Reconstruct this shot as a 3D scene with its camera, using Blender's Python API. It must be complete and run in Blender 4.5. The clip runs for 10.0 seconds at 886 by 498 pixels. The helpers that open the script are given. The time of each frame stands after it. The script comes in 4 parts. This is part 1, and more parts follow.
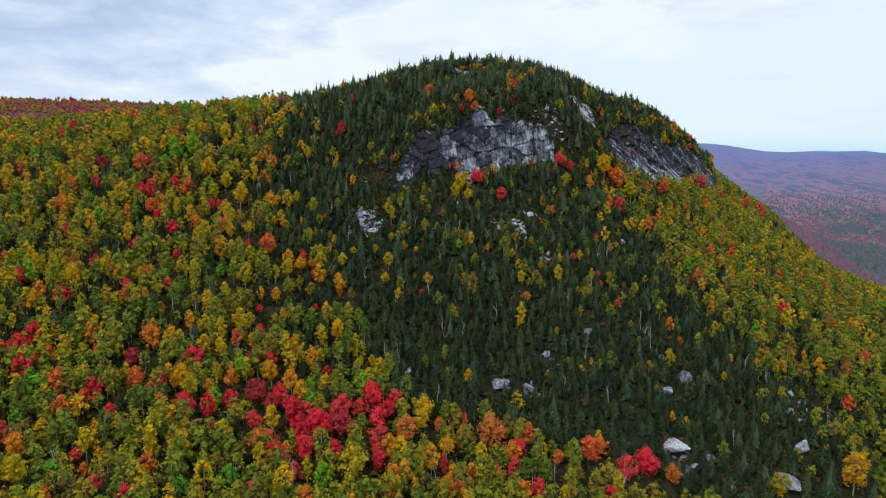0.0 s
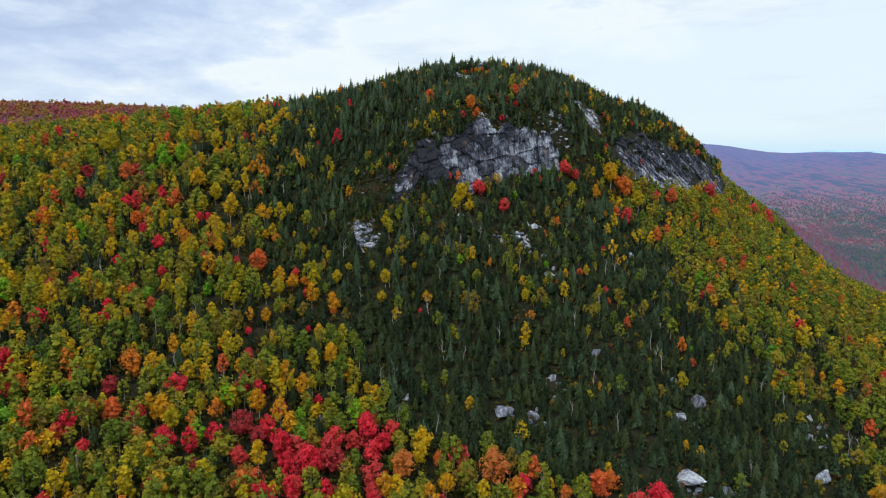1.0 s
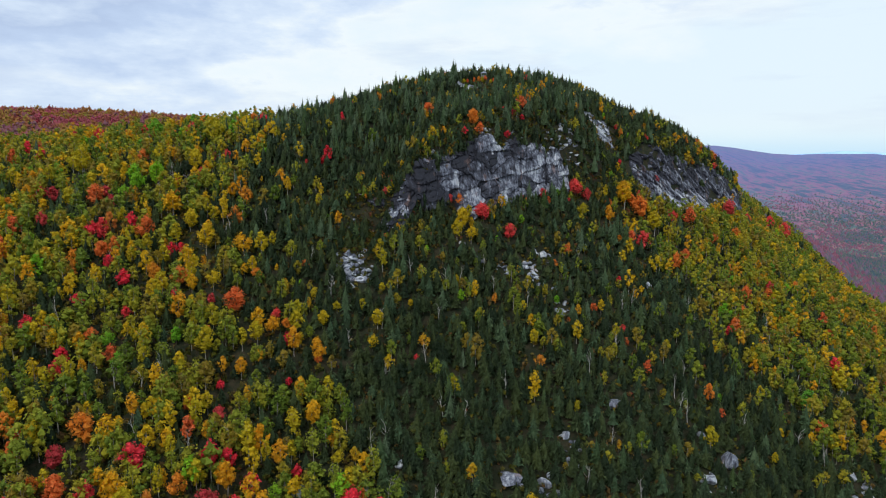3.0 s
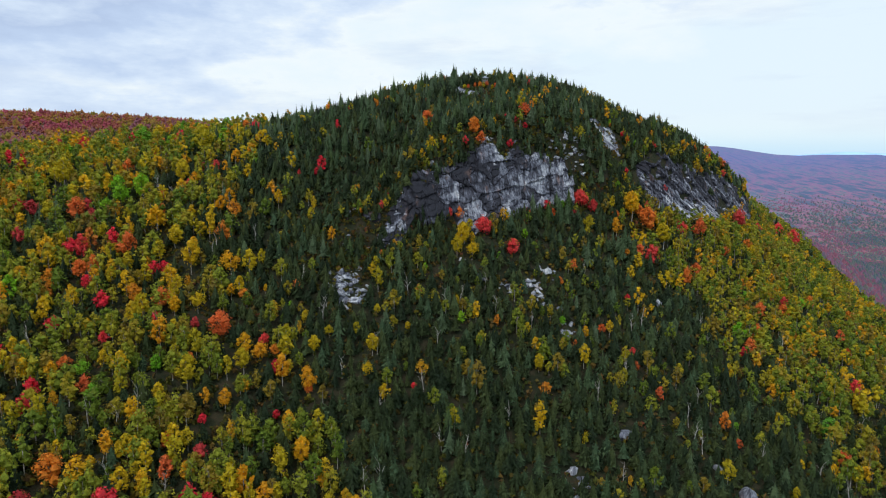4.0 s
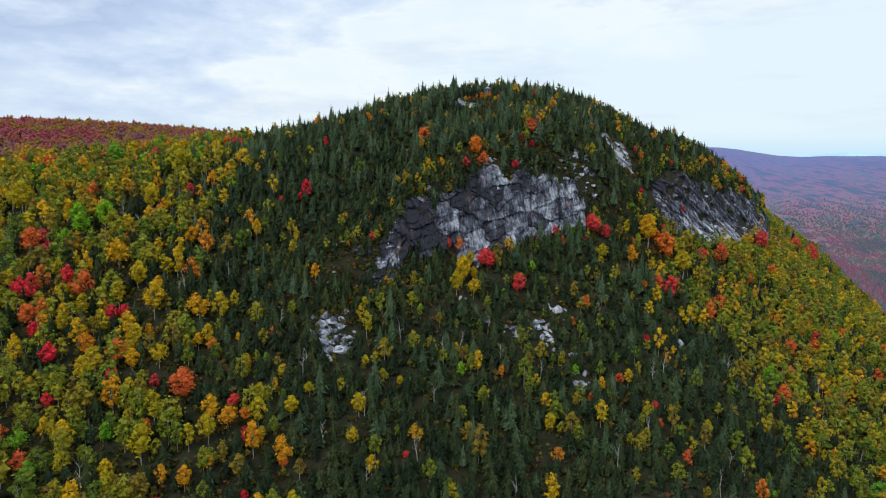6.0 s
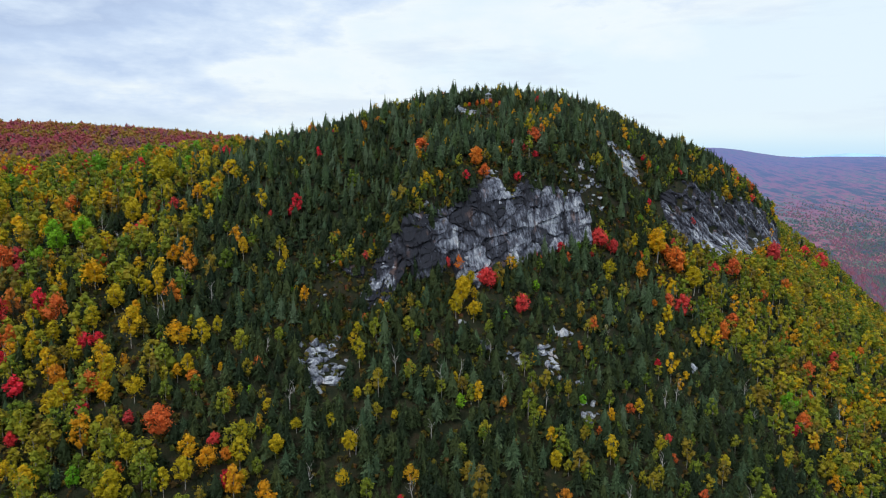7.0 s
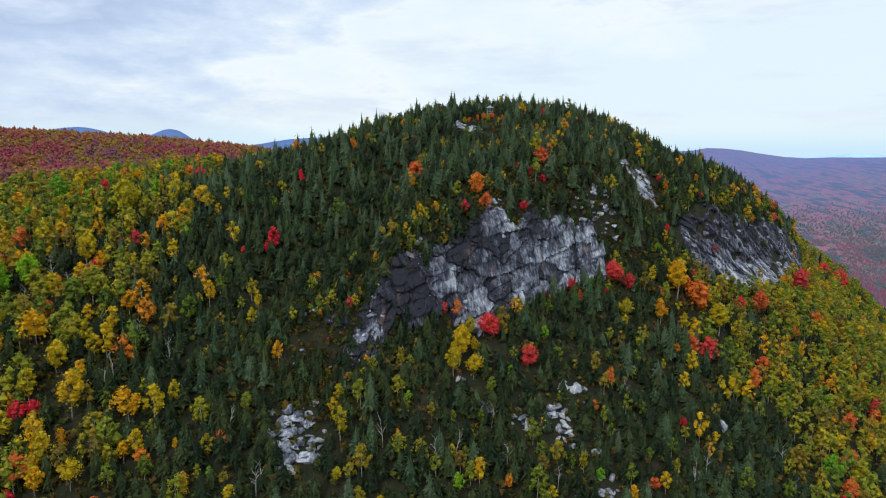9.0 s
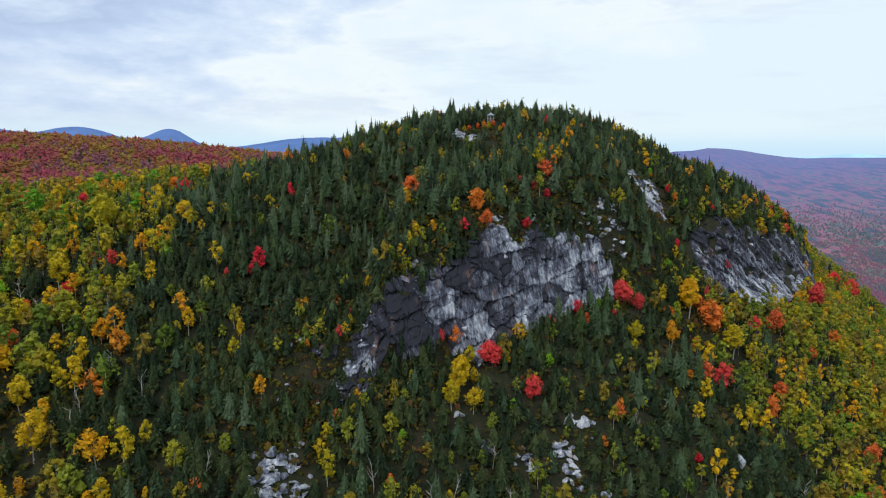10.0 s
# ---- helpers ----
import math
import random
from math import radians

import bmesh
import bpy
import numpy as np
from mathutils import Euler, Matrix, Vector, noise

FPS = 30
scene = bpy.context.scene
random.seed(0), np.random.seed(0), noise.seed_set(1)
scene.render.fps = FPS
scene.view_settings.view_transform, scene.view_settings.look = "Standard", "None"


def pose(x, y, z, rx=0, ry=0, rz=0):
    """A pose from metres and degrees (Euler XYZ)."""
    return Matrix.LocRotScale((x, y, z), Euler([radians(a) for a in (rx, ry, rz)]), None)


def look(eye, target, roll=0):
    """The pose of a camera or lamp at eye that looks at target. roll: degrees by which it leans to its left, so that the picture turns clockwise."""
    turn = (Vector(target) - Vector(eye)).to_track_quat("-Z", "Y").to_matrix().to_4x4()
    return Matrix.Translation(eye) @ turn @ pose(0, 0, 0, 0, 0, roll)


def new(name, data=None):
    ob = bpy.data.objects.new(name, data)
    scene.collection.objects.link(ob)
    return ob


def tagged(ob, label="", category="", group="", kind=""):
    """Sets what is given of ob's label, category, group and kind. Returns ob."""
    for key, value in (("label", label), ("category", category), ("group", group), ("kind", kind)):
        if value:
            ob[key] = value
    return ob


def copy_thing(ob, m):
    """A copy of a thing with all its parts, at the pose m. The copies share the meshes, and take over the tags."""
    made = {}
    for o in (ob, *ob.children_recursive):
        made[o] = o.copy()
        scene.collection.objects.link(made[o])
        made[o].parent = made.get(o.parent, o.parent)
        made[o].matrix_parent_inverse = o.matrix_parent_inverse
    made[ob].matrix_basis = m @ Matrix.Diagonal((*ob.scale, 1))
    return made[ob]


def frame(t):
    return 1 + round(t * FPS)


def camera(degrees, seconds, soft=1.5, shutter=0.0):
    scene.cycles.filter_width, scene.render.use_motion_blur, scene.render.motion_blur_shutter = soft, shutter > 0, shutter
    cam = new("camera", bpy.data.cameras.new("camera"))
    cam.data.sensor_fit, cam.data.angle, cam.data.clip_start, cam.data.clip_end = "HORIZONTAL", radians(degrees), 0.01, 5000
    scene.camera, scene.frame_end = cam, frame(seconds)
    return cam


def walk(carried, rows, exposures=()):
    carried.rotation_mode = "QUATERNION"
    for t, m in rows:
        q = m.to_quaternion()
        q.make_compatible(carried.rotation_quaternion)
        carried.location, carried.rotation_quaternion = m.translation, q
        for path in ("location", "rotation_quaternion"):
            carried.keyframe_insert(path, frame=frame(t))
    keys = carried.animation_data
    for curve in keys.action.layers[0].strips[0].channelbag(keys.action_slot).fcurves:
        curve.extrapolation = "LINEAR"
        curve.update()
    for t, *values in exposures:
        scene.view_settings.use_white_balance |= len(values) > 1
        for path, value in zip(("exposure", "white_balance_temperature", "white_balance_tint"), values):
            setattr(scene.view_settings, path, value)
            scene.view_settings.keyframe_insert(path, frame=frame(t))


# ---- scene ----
cam = camera(70.0, 10.0, soft=1.1)
# seconds, place of the drone, then yaw, pitch and roll in degrees
ROWS = [
    (0.00, 0.000, 0.000, 200.000, 0.000, -8.600, 0.000),
    (0.50, 0.159, 7.301, 202.317, 0.049, -8.616, -0.035),
    (1.00, 0.327, 14.609, 204.636, 0.095, -8.631, -0.064),
    (1.50, 0.502, 21.925, 206.958, 0.137, -8.643, -0.089),
    (2.00, 0.685, 29.247, 209.282, 0.176, -8.654, -0.109),
    (2.50, 0.875, 36.577, 211.609, 0.212, -8.664, -0.125),
    (3.25, 1.176, 47.585, 215.105, 0.261, -8.678, -0.143),
    (4.00, 1.494, 58.609, 218.606, 0.302, -8.692, -0.155),
    (4.50, 1.716, 65.967, 220.943, 0.326, -8.702, -0.161),
    (5.00, 1.946, 73.332, 223.283, 0.348, -8.713, -0.164),
    (5.50, 2.183, 80.705, 225.626, 0.366, -8.725, -0.167),
    (6.25, 2.554, 91.777, 229.144, 0.389, -8.746, -0.170),
    (7.00, 2.942, 102.866, 232.669, 0.407, -8.772, -0.172),
    (7.50, 3.211, 110.267, 235.022, 0.416, -8.793, -0.175),
    (8.00, 3.487, 117.675, 237.377, 0.422, -8.817, -0.178),
    (8.50, 3.771, 125.091, 239.735, 0.426, -8.845, -0.183),
    (9.00, 4.064, 132.513, 242.096, 0.429, -8.877, -0.190),
    (9.50, 4.363, 139.943, 244.459, 0.429, -8.913, -0.200),
    (10.00, 4.671, 147.380, 246.825, 0.427, -8.954, -0.213),
]
walk(cam, [(t, pose(x, y, z, 90 + pitch, roll, yaw)) for t, x, y, z, yaw, pitch, roll in ROWS])

# ---- sky and light ----
SUN_AZ, SUN_EL = radians(215), radians(48)
world = bpy.data.worlds.new("overcast_sky")
scene.world = world
world.use_nodes = True
nt = world.node_tree
nt.nodes.clear()


def node(tree, kind, **inputs):
    n = tree.nodes.new(kind)
    for key, value in inputs.items():
        n.inputs[key.replace("_", " ")].default_value = value
    return n


def math_node(tree, op, a, b=None, c=None):
    n = tree.nodes.new("ShaderNodeMath")
    n.operation = op
    for i, v in enumerate((a, b, c)):
        if v is None:
            continue
        if isinstance(v, (int, float)):
            n.inputs[i].default_value = v
        else:
            tree.links.new(v, n.inputs[i])
    return n.outputs[0]


def mix_colour(tree, fac, a, b, blend="MIX"):
    n = tree.nodes.new("ShaderNodeMix")
    n.data_type, n.blend_type = "RGBA", blend
    for sock, v in ((n.inputs[0], fac), (n.inputs[6], a), (n.inputs[7], b)):
        if isinstance(v, (int, float)):
            sock.default_value = v
        elif isinstance(v, tuple):
            sock.default_value = (*v, 1)
        else:
            tree.links.new(v, sock)
    return n.outputs[2]


def ramp(tree, fac, stops):
    n = tree.nodes.new("ShaderNodeValToRGB")
    el = n.color_ramp.elements
    while len(el) < len(stops):
        el.new(0.5)
    for e, (p, c) in zip(el, stops):
        e.position = p
        e.color = (*c, 1) if isinstance(c, tuple) else (c, c, c, 1)
    tree.links.new(fac, n.inputs[0])
    return n.outputs[0]


def noise_tex(tree, vec, scale, detail=4.0, rough=0.55):
    n = node(tree, "ShaderNodeTexNoise", Scale=scale, Detail=detail, Roughness=rough)
    if vec is not None:
        tree.links.new(vec, n.inputs["Vector"])
    return n.outputs[0]


sky = nt.nodes.new("ShaderNodeTexSky")
sky.sky_type, sky.sun_disc = "NISHITA", False
sky.sun_elevation, sky.sun_rotation = SUN_EL, SUN_AZ
sky.air_density, sky.dust_density = 1.0, 2.0
clear = node(nt, "ShaderNodeBackground", Strength=0.10)
nt.links.new(sky.outputs[0], clear.inputs[0])
tc = nt.nodes.new("ShaderNodeTexCoord")
sep = nt.nodes.new("ShaderNodeSeparateXYZ")
nt.links.new(tc.outputs["Generated"], sep.inputs[0])
dx, dy, dz = sep.outputs
# lumpy cloud banks, greyer towards the west
flat = nt.nodes.new("ShaderNodeCombineXYZ")
nt.links.new(dx, flat.inputs[0])
nt.links.new(math_node(nt, "MULTIPLY", dz, 2.6), flat.inputs[1])
nt.links.new(math_node(nt, "MULTIPLY", dy, 0.6), flat.inputs[2])
big = noise_tex(nt, flat.outputs[0], 2.3, 8.0, 0.55)
fine = noise_tex(nt, flat.outputs[0], 7.0, 7.0, 0.6)
west = math_node(nt, "MULTIPLY_ADD", dx, -0.44, 0.0)
lumps = math_node(nt, "ADD", math_node(nt, "MULTIPLY_ADD", math_node(nt, "SUBTRACT", fine, 0.5), 0.5, big), west)
cloud = ramp(nt, lumps, [(0.34, (0.78, 0.91, 1.0)), (0.45, (0.84, 0.94, 1.0)), (0.52, (0.88, 0.96, 1.0)), (0.60, (0.70, 0.82, 0.98)), (0.70, (0.54, 0.67, 0.89)), (0.78, (0.48, 0.60, 0.82)), (0.88, (0.66, 0.78, 0.95))])
low = ramp(nt, dz, [(0.0, (0.62, 0.84, 1.0)), (0.035, (0.80, 0.94, 1.0)), (0.09, (0.90, 0.97, 1.0)), (0.3, (0.80, 0.92, 1.0))])
wisps = nt.nodes.new("ShaderNodeMapping")
wisps.inputs["Location"].default_value = (3.1, 0.4, 1.7)
wisps.inputs["Scale"].default_value = (1.0, 2.0, 1.0)
nt.links.new(flat.outputs[0], wisps.inputs[0])
cloud = mix_colour(nt, ramp(nt, noise_tex(nt, wisps.outputs[0], 4.2, 7.0, 0.58), [(0.52, 0.0), (0.66, 0.55)]), cloud, (0.66, 0.77, 0.93))
rise = ramp(nt, dz, [(0.012, 0.0), (0.06, 1.0)])
deck = mix_colour(nt, rise, low, cloud)
clouds = node(nt, "ShaderNodeBackground", Strength=1.04)
nt.links.new(deck, clouds.inputs[0])
both = node(nt, "ShaderNodeMixShader", Fac=0.93)
nt.links.new(clear.outputs[0], both.inputs[1])
nt.links.new(clouds.outputs[0], both.inputs[2])
nt.links.new(both.outputs[0], nt.nodes.new("ShaderNodeOutputWorld").inputs[0])

sun = new("sun", bpy.data.lights.new("sun", "SUN"))
sun.data.energy, sun.data.angle, sun.data.color = 1.2, radians(20), (1.0, 0.96, 0.9)
sun.matrix_world = look((-300, -200, 900), (-300 + math.sin(SUN_AZ) * -1, -200 - math.cos(SUN_AZ), 900 - math.tan(SUN_EL)))


# ---- materials ----
def shader(name, rough=0.8):
    m = bpy.data.materials.new(name)
    m.use_nodes = True
    t = m.node_tree
    b = t.nodes["Principled BSDF"]
    b.inputs["Roughness"].default_value = rough
    b.inputs["Specular IOR Level"].default_value = 0.25
    return m, t, b


def bumped(t, b, height, strength, distance):
    n = node(t, "ShaderNodeBump", Strength=strength, Distance=distance)
    t.links.new(height, n.inputs["Height"])
    t.links.new(n.outputs[0], b.inputs["Normal"])


def foliage(name, stops, shine=0.55, vary=1.0, mixed=0.12):
    """Leaves or needles: the hue differs from tree to tree, lightly from spray to spray."""
    m, t, b = shader(name, shine)
    b.inputs["Specular IOR Level"].default_value = 0.10
    info = t.nodes.new("ShaderNodeObjectInfo")
    tint = t.nodes.new("ShaderNodeAttribute")
    tint.attribute_name = "tint"
    geo = t.nodes.new("ShaderNodeNewGeometry")
    pick = math_node(t, "FRACT", math_node(t, "ADD", tint.outputs["Fac"], info.outputs["Random"]))
    own = math_node(t, "MULTIPLY_ADD", geo.outputs["Random Per Island"], mixed, math_node(t, "MULTIPLY", pick, 1 - mixed))
    hue = ramp(t, own, stops)
    patchy = noise_tex(t, geo.outputs["Position"], 1.1, 2.0)
    leafy = noise_tex(t, geo.outputs["Position"], 4.5, 2.0, 0.6)
    mottle = math_node(t, "ADD", math_node(t, "MULTIPLY", patchy, 0.5), math_node(t, "MULTIPLY", leafy, 0.6))
    value = ramp(t, math_node(t, "MULTIPLY_ADD", geo.outputs["Random Per Island"], 0.28, mottle), [(0.42, 1 - 0.36 * vary), (0.95, 1 + 0.55 * vary)])
    colour = mix_colour(t, 1.0, hue, value, "MULTIPLY")
    t.links.new(colour, b.inputs["Base Color"])
    through_leaf = t.nodes.new("ShaderNodeBsdfTranslucent")
    t.links.new(colour, through_leaf.inputs[0])
    blend = node(t, "ShaderNodeMixShader", Fac=0.28)
    t.links.new(b.outputs[0], blend.inputs[1])
    t.links.new(through_leaf.outputs[0], blend.inputs[2])
    t.links.new(blend.outputs[0], t.nodes["Material Output"].inputs[0])
    return m


LEAF = {
    "spruce": foliage("spruce_needles", [(0.0, (0.019, 0.032, 0.017)), (0.3, (0.029, 0.045, 0.020)), (0.55, (0.041, 0.059, 0.023)), (0.75, (0.061, 0.078, 0.026)), (0.88, (0.048, 0.084, 0.043)), (0.97, (0.084, 0.120, 0.056))], vary=1.4),
    "pine": foliage("pine_needles", [(0.0, (0.050, 0.085, 0.032)), (0.4, (0.080, 0.125, 0.060)), (0.7, (0.11, 0.15, 0.085)), (0.95, (0.065, 0.105, 0.030))]),
    "shrub": foliage("undergrowth_leaves", [(0.0, (0.045, 0.060, 0.014)), (0.3, (0.085, 0.085, 0.016)), (0.5, (0.13, 0.075, 0.026)), (0.7, (0.18, 0.14, 0.018)), (0.85, (0.065, 0.095, 0.016)), (1.0, (0.20, 0.045, 0.032))]),
    "birch": foliage("yellow_birch_leaves", [(0.0, (0.36, 0.31, 0.016)), (0.35, (0.49, 0.37, 0.016)), (0.65, (0.64, 0.39, 0.014)), (0.85, (0.64, 0.29, 0.016)), (1.0, (0.38, 0.35, 0.022))]),
    "aspen": foliage("olive_leaves", [(0.0, (0.092, 0.148, 0.018)), (0.25, (0.150, 0.195, 0.023)), (0.5, (0.240, 0.260, 0.026)), (0.72, (0.325, 0.285, 0.022)), (0.86, (0.285, 0.200, 0.024)), (0.94, (0.185, 0.135, 0.030)), (1.0, (0.112, 0.168, 0.022))], vary=1.2),
    "red": foliage("red_maple_leaves", [(0.0, (0.55, 0.028, 0.042)), (0.35, (0.74, 0.040, 0.065)), (0.65, (0.68, 0.075, 0.065)), (0.9, (0.48, 0.055, 0.06)), (1.0, (0.34, 0.035, 0.04))]),
    "orange": foliage("orange_maple_leaves", [(0.0, (0.64, 0.12, 0.045)), (0.5, (0.68, 0.19, 0.035)), (0.8, (0.64, 0.27, 0.022)), (1.0, (0.54, 0.15, 0.06))]),
    "green": foliage("green_maple_leaves", [(0.0, (0.13, 0.36, 0.022)), (0.5, (0.23, 0.41, 0.020)), (1.0, (0.11, 0.29, 0.035))]),
    "plateau": foliage("late_autumn_leaves", [(0.0, (0.27, 0.25, 0.045)), (0.16, (0.38, 0.22, 0.05)), (0.32, (0.38, 0.13, 0.08)), (0.48, (0.38, 0.10, 0.12)), (0.64, (0.44, 0.09, 0.13)), (0.8, (0.34, 0.11, 0.14)), (1.0, (0.26, 0.13, 0.15))], 0.8, 0.25, 0.03),
    # valley leaves, with the blue of haze mixed into every stop
    "far": foliage("hazed_woods_leaves", [(0.0, (0.25, 0.18, 0.18)), (0.2, (0.33, 0.13, 0.18)), (0.36, (0.27, 0.13, 0.20)), (0.48, (0.21, 0.16, 0.24)), (0.58, (0.19, 0.20, 0.18)), (0.72, (0.12, 0.18, 0.18)), (0.86, (0.08, 0.14, 0.19)), (1.0, (0.20, 0.21, 0.17))], 0.8, 0.4, 0.04),
}


def bark(name, pale, dark, mark):
    m, t, b = shader(name, 0.85)
    geo = t.nodes.new("ShaderNodeNewGeometry")
    n = noise_tex(t, geo.outputs["Position"], 3.0, 5.0, 0.65)
    t.links.new(ramp(t, n, [(mark - 0.06, dark), (mark + 0.06, pale)]), b.inputs["Base Color"])
    bumped(t, b, n, 0.5, 0.05)
    return m


BARK = {"birch": bark("white_birch_bark", (0.42, 0.39, 0.34), (0.09, 0.08, 0.07), 0.46), "spruce": bark("grey_brown_bark", (0.13, 0.10, 0.08), (0.05, 0.04, 0.035), 0.5), "dead": bark("bleached_dead_wood", (0.50, 0.47, 0.44), (0.22, 0.20, 0.18), 0.45)}


def rock_material():
    """Granite: pale weathered blocks, dark water streaks running down, paler upturned faces and rusty patches."""
    m, t, b = shader("weathered_granite", 0.8)
    geo = t.nodes.new("ShaderNodeNewGeometry")
    pos = geo.outputs["Position"]

    def scaled(x, y, z):
        n = t.nodes.new("ShaderNodeMapping")
        n.inputs["Scale"].default_value = (x, y, z)
        t.links.new(pos, n.inputs[0])
        return n.outputs[0]

    def centred(v, k):
        return math_node(t, "MULTIPLY", math_node(t, "SUBTRACT", v, 0.5), k)

    slab = t.nodes.new("ShaderNodeAttribute")
    slab.attribute_name = "tint"
    patches = noise_tex(t, pos, 0.30, 5.0, 0.6)
    streak = noise_tex(t, scaled(1.0, 1.0, 0.055), 1.0, 5.0, 0.7)
    broad = noise_tex(t, scaled(0.30, 0.30, 0.03), 1.0, 3.0, 0.6)
    grain = noise_tex(t, pos, 2.6, 7.0, 0.7)
    tone = math_node(t, "ADD", slab.outputs["Fac"], centred(streak, 1.5))
    tone = math_node(t, "ADD", tone, centred(broad, 0.55))
    tone = math_node(t, "ADD", tone, centred(patches, 0.5))
    base = ramp(t, tone, [(0.16, (0.030, 0.031, 0.042)), (0.34, (0.082, 0.086, 0.115)), (0.52, (0.20, 0.215, 0.265)), (0.72, (0.43, 0.45, 0.50)), (0.95, (0.74, 0.75, 0.77))])
    # paler grey where the rock faces upwards, broken up by the grain
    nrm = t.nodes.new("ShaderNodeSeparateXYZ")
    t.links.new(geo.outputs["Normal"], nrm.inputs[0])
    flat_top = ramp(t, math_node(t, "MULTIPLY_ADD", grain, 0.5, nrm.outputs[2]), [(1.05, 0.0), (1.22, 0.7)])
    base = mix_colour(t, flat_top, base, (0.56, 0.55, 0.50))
    colour = mix_colour(t, 1.0, base, ramp(t, grain, [(0.35, 0.68), (0.62, 1.14)]), "MULTIPLY")
    rust = ramp(t, noise_tex(t, scaled(0.22, 0.22, 0.09), 1.0, 3.0), [(0.62, 0.0), (0.74, 0.55)])
    colour = mix_colour(t, rust, colour, (0.30, 0.17, 0.13))
    t.links.new(colour, b.inputs["Base Color"])
    bumped(t, b, math_node(t, "MULTIPLY_ADD", streak, 0.5, grain), 0.5, 0.3)
    return m


ROCK = rock_material()


def ground_material():
    """Leaf litter, moss and stony soil on the mountain; woods and clearings further off, with blue haze painted into
    their colour.
    """
    m, t, b = shader("forest_floor", 0.95)
    geo = t.nodes.new("ShaderNodeNewGeometry")
    pos = geo.outputs["Position"]
    n1 = noise_tex(t, pos, 0.35, 6.0, 0.65)
    n2 = noise_tex(t, pos, 3.0, 5.0, 0.6)
    litter = ramp(t, n1, [(0.32, (0.014, 0.019, 0.009)), (0.48, (0.025, 0.030, 0.013)), (0.62, (0.048, 0.036, 0.020)), (0.74, (0.030, 0.042, 0.015))])
    litter = mix_colour(t, 1.0, litter, ramp(t, n2, [(0.3, 0.6), (0.7, 1.25)]), "MULTIPLY")
    # the valley's woods: maple red, green stands, mown strips
    stand = node(t, "ShaderNodeMapping")
    stand.inputs["Scale"].default_value = (0.0035, 0.0018, 0.0035)
    t.links.new(pos, stand.inputs[0])
    w1 = noise_tex(t, stand.outputs[0], 1.0, 7.0, 0.62)
    grove = node(t, "ShaderNodeMapping")
    grove.inputs["Scale"].default_value = (0.030, 0.008, 0.030)
    t.links.new(pos, grove.inputs[0])
    w2 = noise_tex(t, grove.outputs[0], 1.0, 6.0, 0.62)
    woods = ramp(t, math_node(t, "MULTIPLY_ADD", w2, 0.72, math_node(t, "MULTIPLY", w1, 0.44)), [(0.47, (0.030, 0.075, 0.085)), (0.52, (0.085, 0.12, 0.11)), (0.555, (0.30, 0.10, 0.13)), (0.595, (0.40, 0.14, 0.15)), (0.63, (0.13, 0.19, 0.12)), (0.67, (0.06, 0.12, 0.11)), (0.74, (0.34, 0.20, 0.15))])
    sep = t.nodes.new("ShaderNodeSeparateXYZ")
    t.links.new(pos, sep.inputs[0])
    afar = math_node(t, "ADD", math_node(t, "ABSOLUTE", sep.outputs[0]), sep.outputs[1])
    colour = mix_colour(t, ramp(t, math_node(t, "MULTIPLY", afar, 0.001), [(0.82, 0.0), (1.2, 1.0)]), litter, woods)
    # distance haze painted into the woods' colour: bluer as y grows
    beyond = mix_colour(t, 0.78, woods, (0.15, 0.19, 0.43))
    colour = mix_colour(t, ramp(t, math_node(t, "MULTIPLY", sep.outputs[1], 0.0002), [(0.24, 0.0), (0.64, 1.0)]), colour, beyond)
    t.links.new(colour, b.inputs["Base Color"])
    bumped(t, b, n2, 0.7, 0.4)
    return m


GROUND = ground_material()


def plain(name, colour, rough=0.8, vary=0.25, scale=2.0):
    m, t, b = shader(name, rough)
    geo = t.nodes.new("ShaderNodeNewGeometry")
    n = noise_tex(t, geo.outputs["Position"], scale, 5.0)
    t.links.new(mix_colour(t, 1.0, colour, ramp(t, n, [(0.3, 1 - vary), (0.7, 1 + vary)]), "MULTIPLY"), b.inputs["Base Color"])
    return m


# backdrop hills: haze is put into the colour, and emission makes them glow
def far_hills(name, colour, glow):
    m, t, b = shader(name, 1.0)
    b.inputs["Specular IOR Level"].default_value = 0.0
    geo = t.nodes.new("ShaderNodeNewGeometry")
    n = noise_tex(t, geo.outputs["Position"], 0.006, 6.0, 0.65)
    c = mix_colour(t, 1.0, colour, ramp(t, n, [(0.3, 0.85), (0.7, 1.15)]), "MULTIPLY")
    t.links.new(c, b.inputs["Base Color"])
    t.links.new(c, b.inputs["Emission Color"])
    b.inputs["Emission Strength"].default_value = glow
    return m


# ---- the lie of the land ----
NET = (
    (-1, -44, -81, -106, -116, -115, -114, -105, -83, -46, -1),
    (-1, -39, -74, -102, -100, -75, -83, -82, -63, -33, 0),
    (-1, -34, -63, -86, -83, -74, -68, -54, -34, -16, 0),
    (-1, -28, -44, -50, -20, -14, 7, 10, 6, 4, 1),
    (-2, -20, -27, -10, 34, 52, 31, 37, 27, 29, 3),
    (1, -13, -16, 18, 40, 126, 134, 93, 18, 53, 7),
    (8, 9, -15, 7, 34, 63, 162, 153, 6, 27, 0),
    (9, 14, 22, 22, 25, 40, 88, 222, 151, -17, 8),
    (9, 17, -2, 13, 16, 26, 60, 115, 81, 46, 15),
    (8, 2, -1, 10, 2, 1, 0, -1, -8, -56, -110),
)
NETC = np.array(NET, float)


def sigmoid(a):
    return 1 / (1 + np.exp(-np.clip(a, -60, 60)))


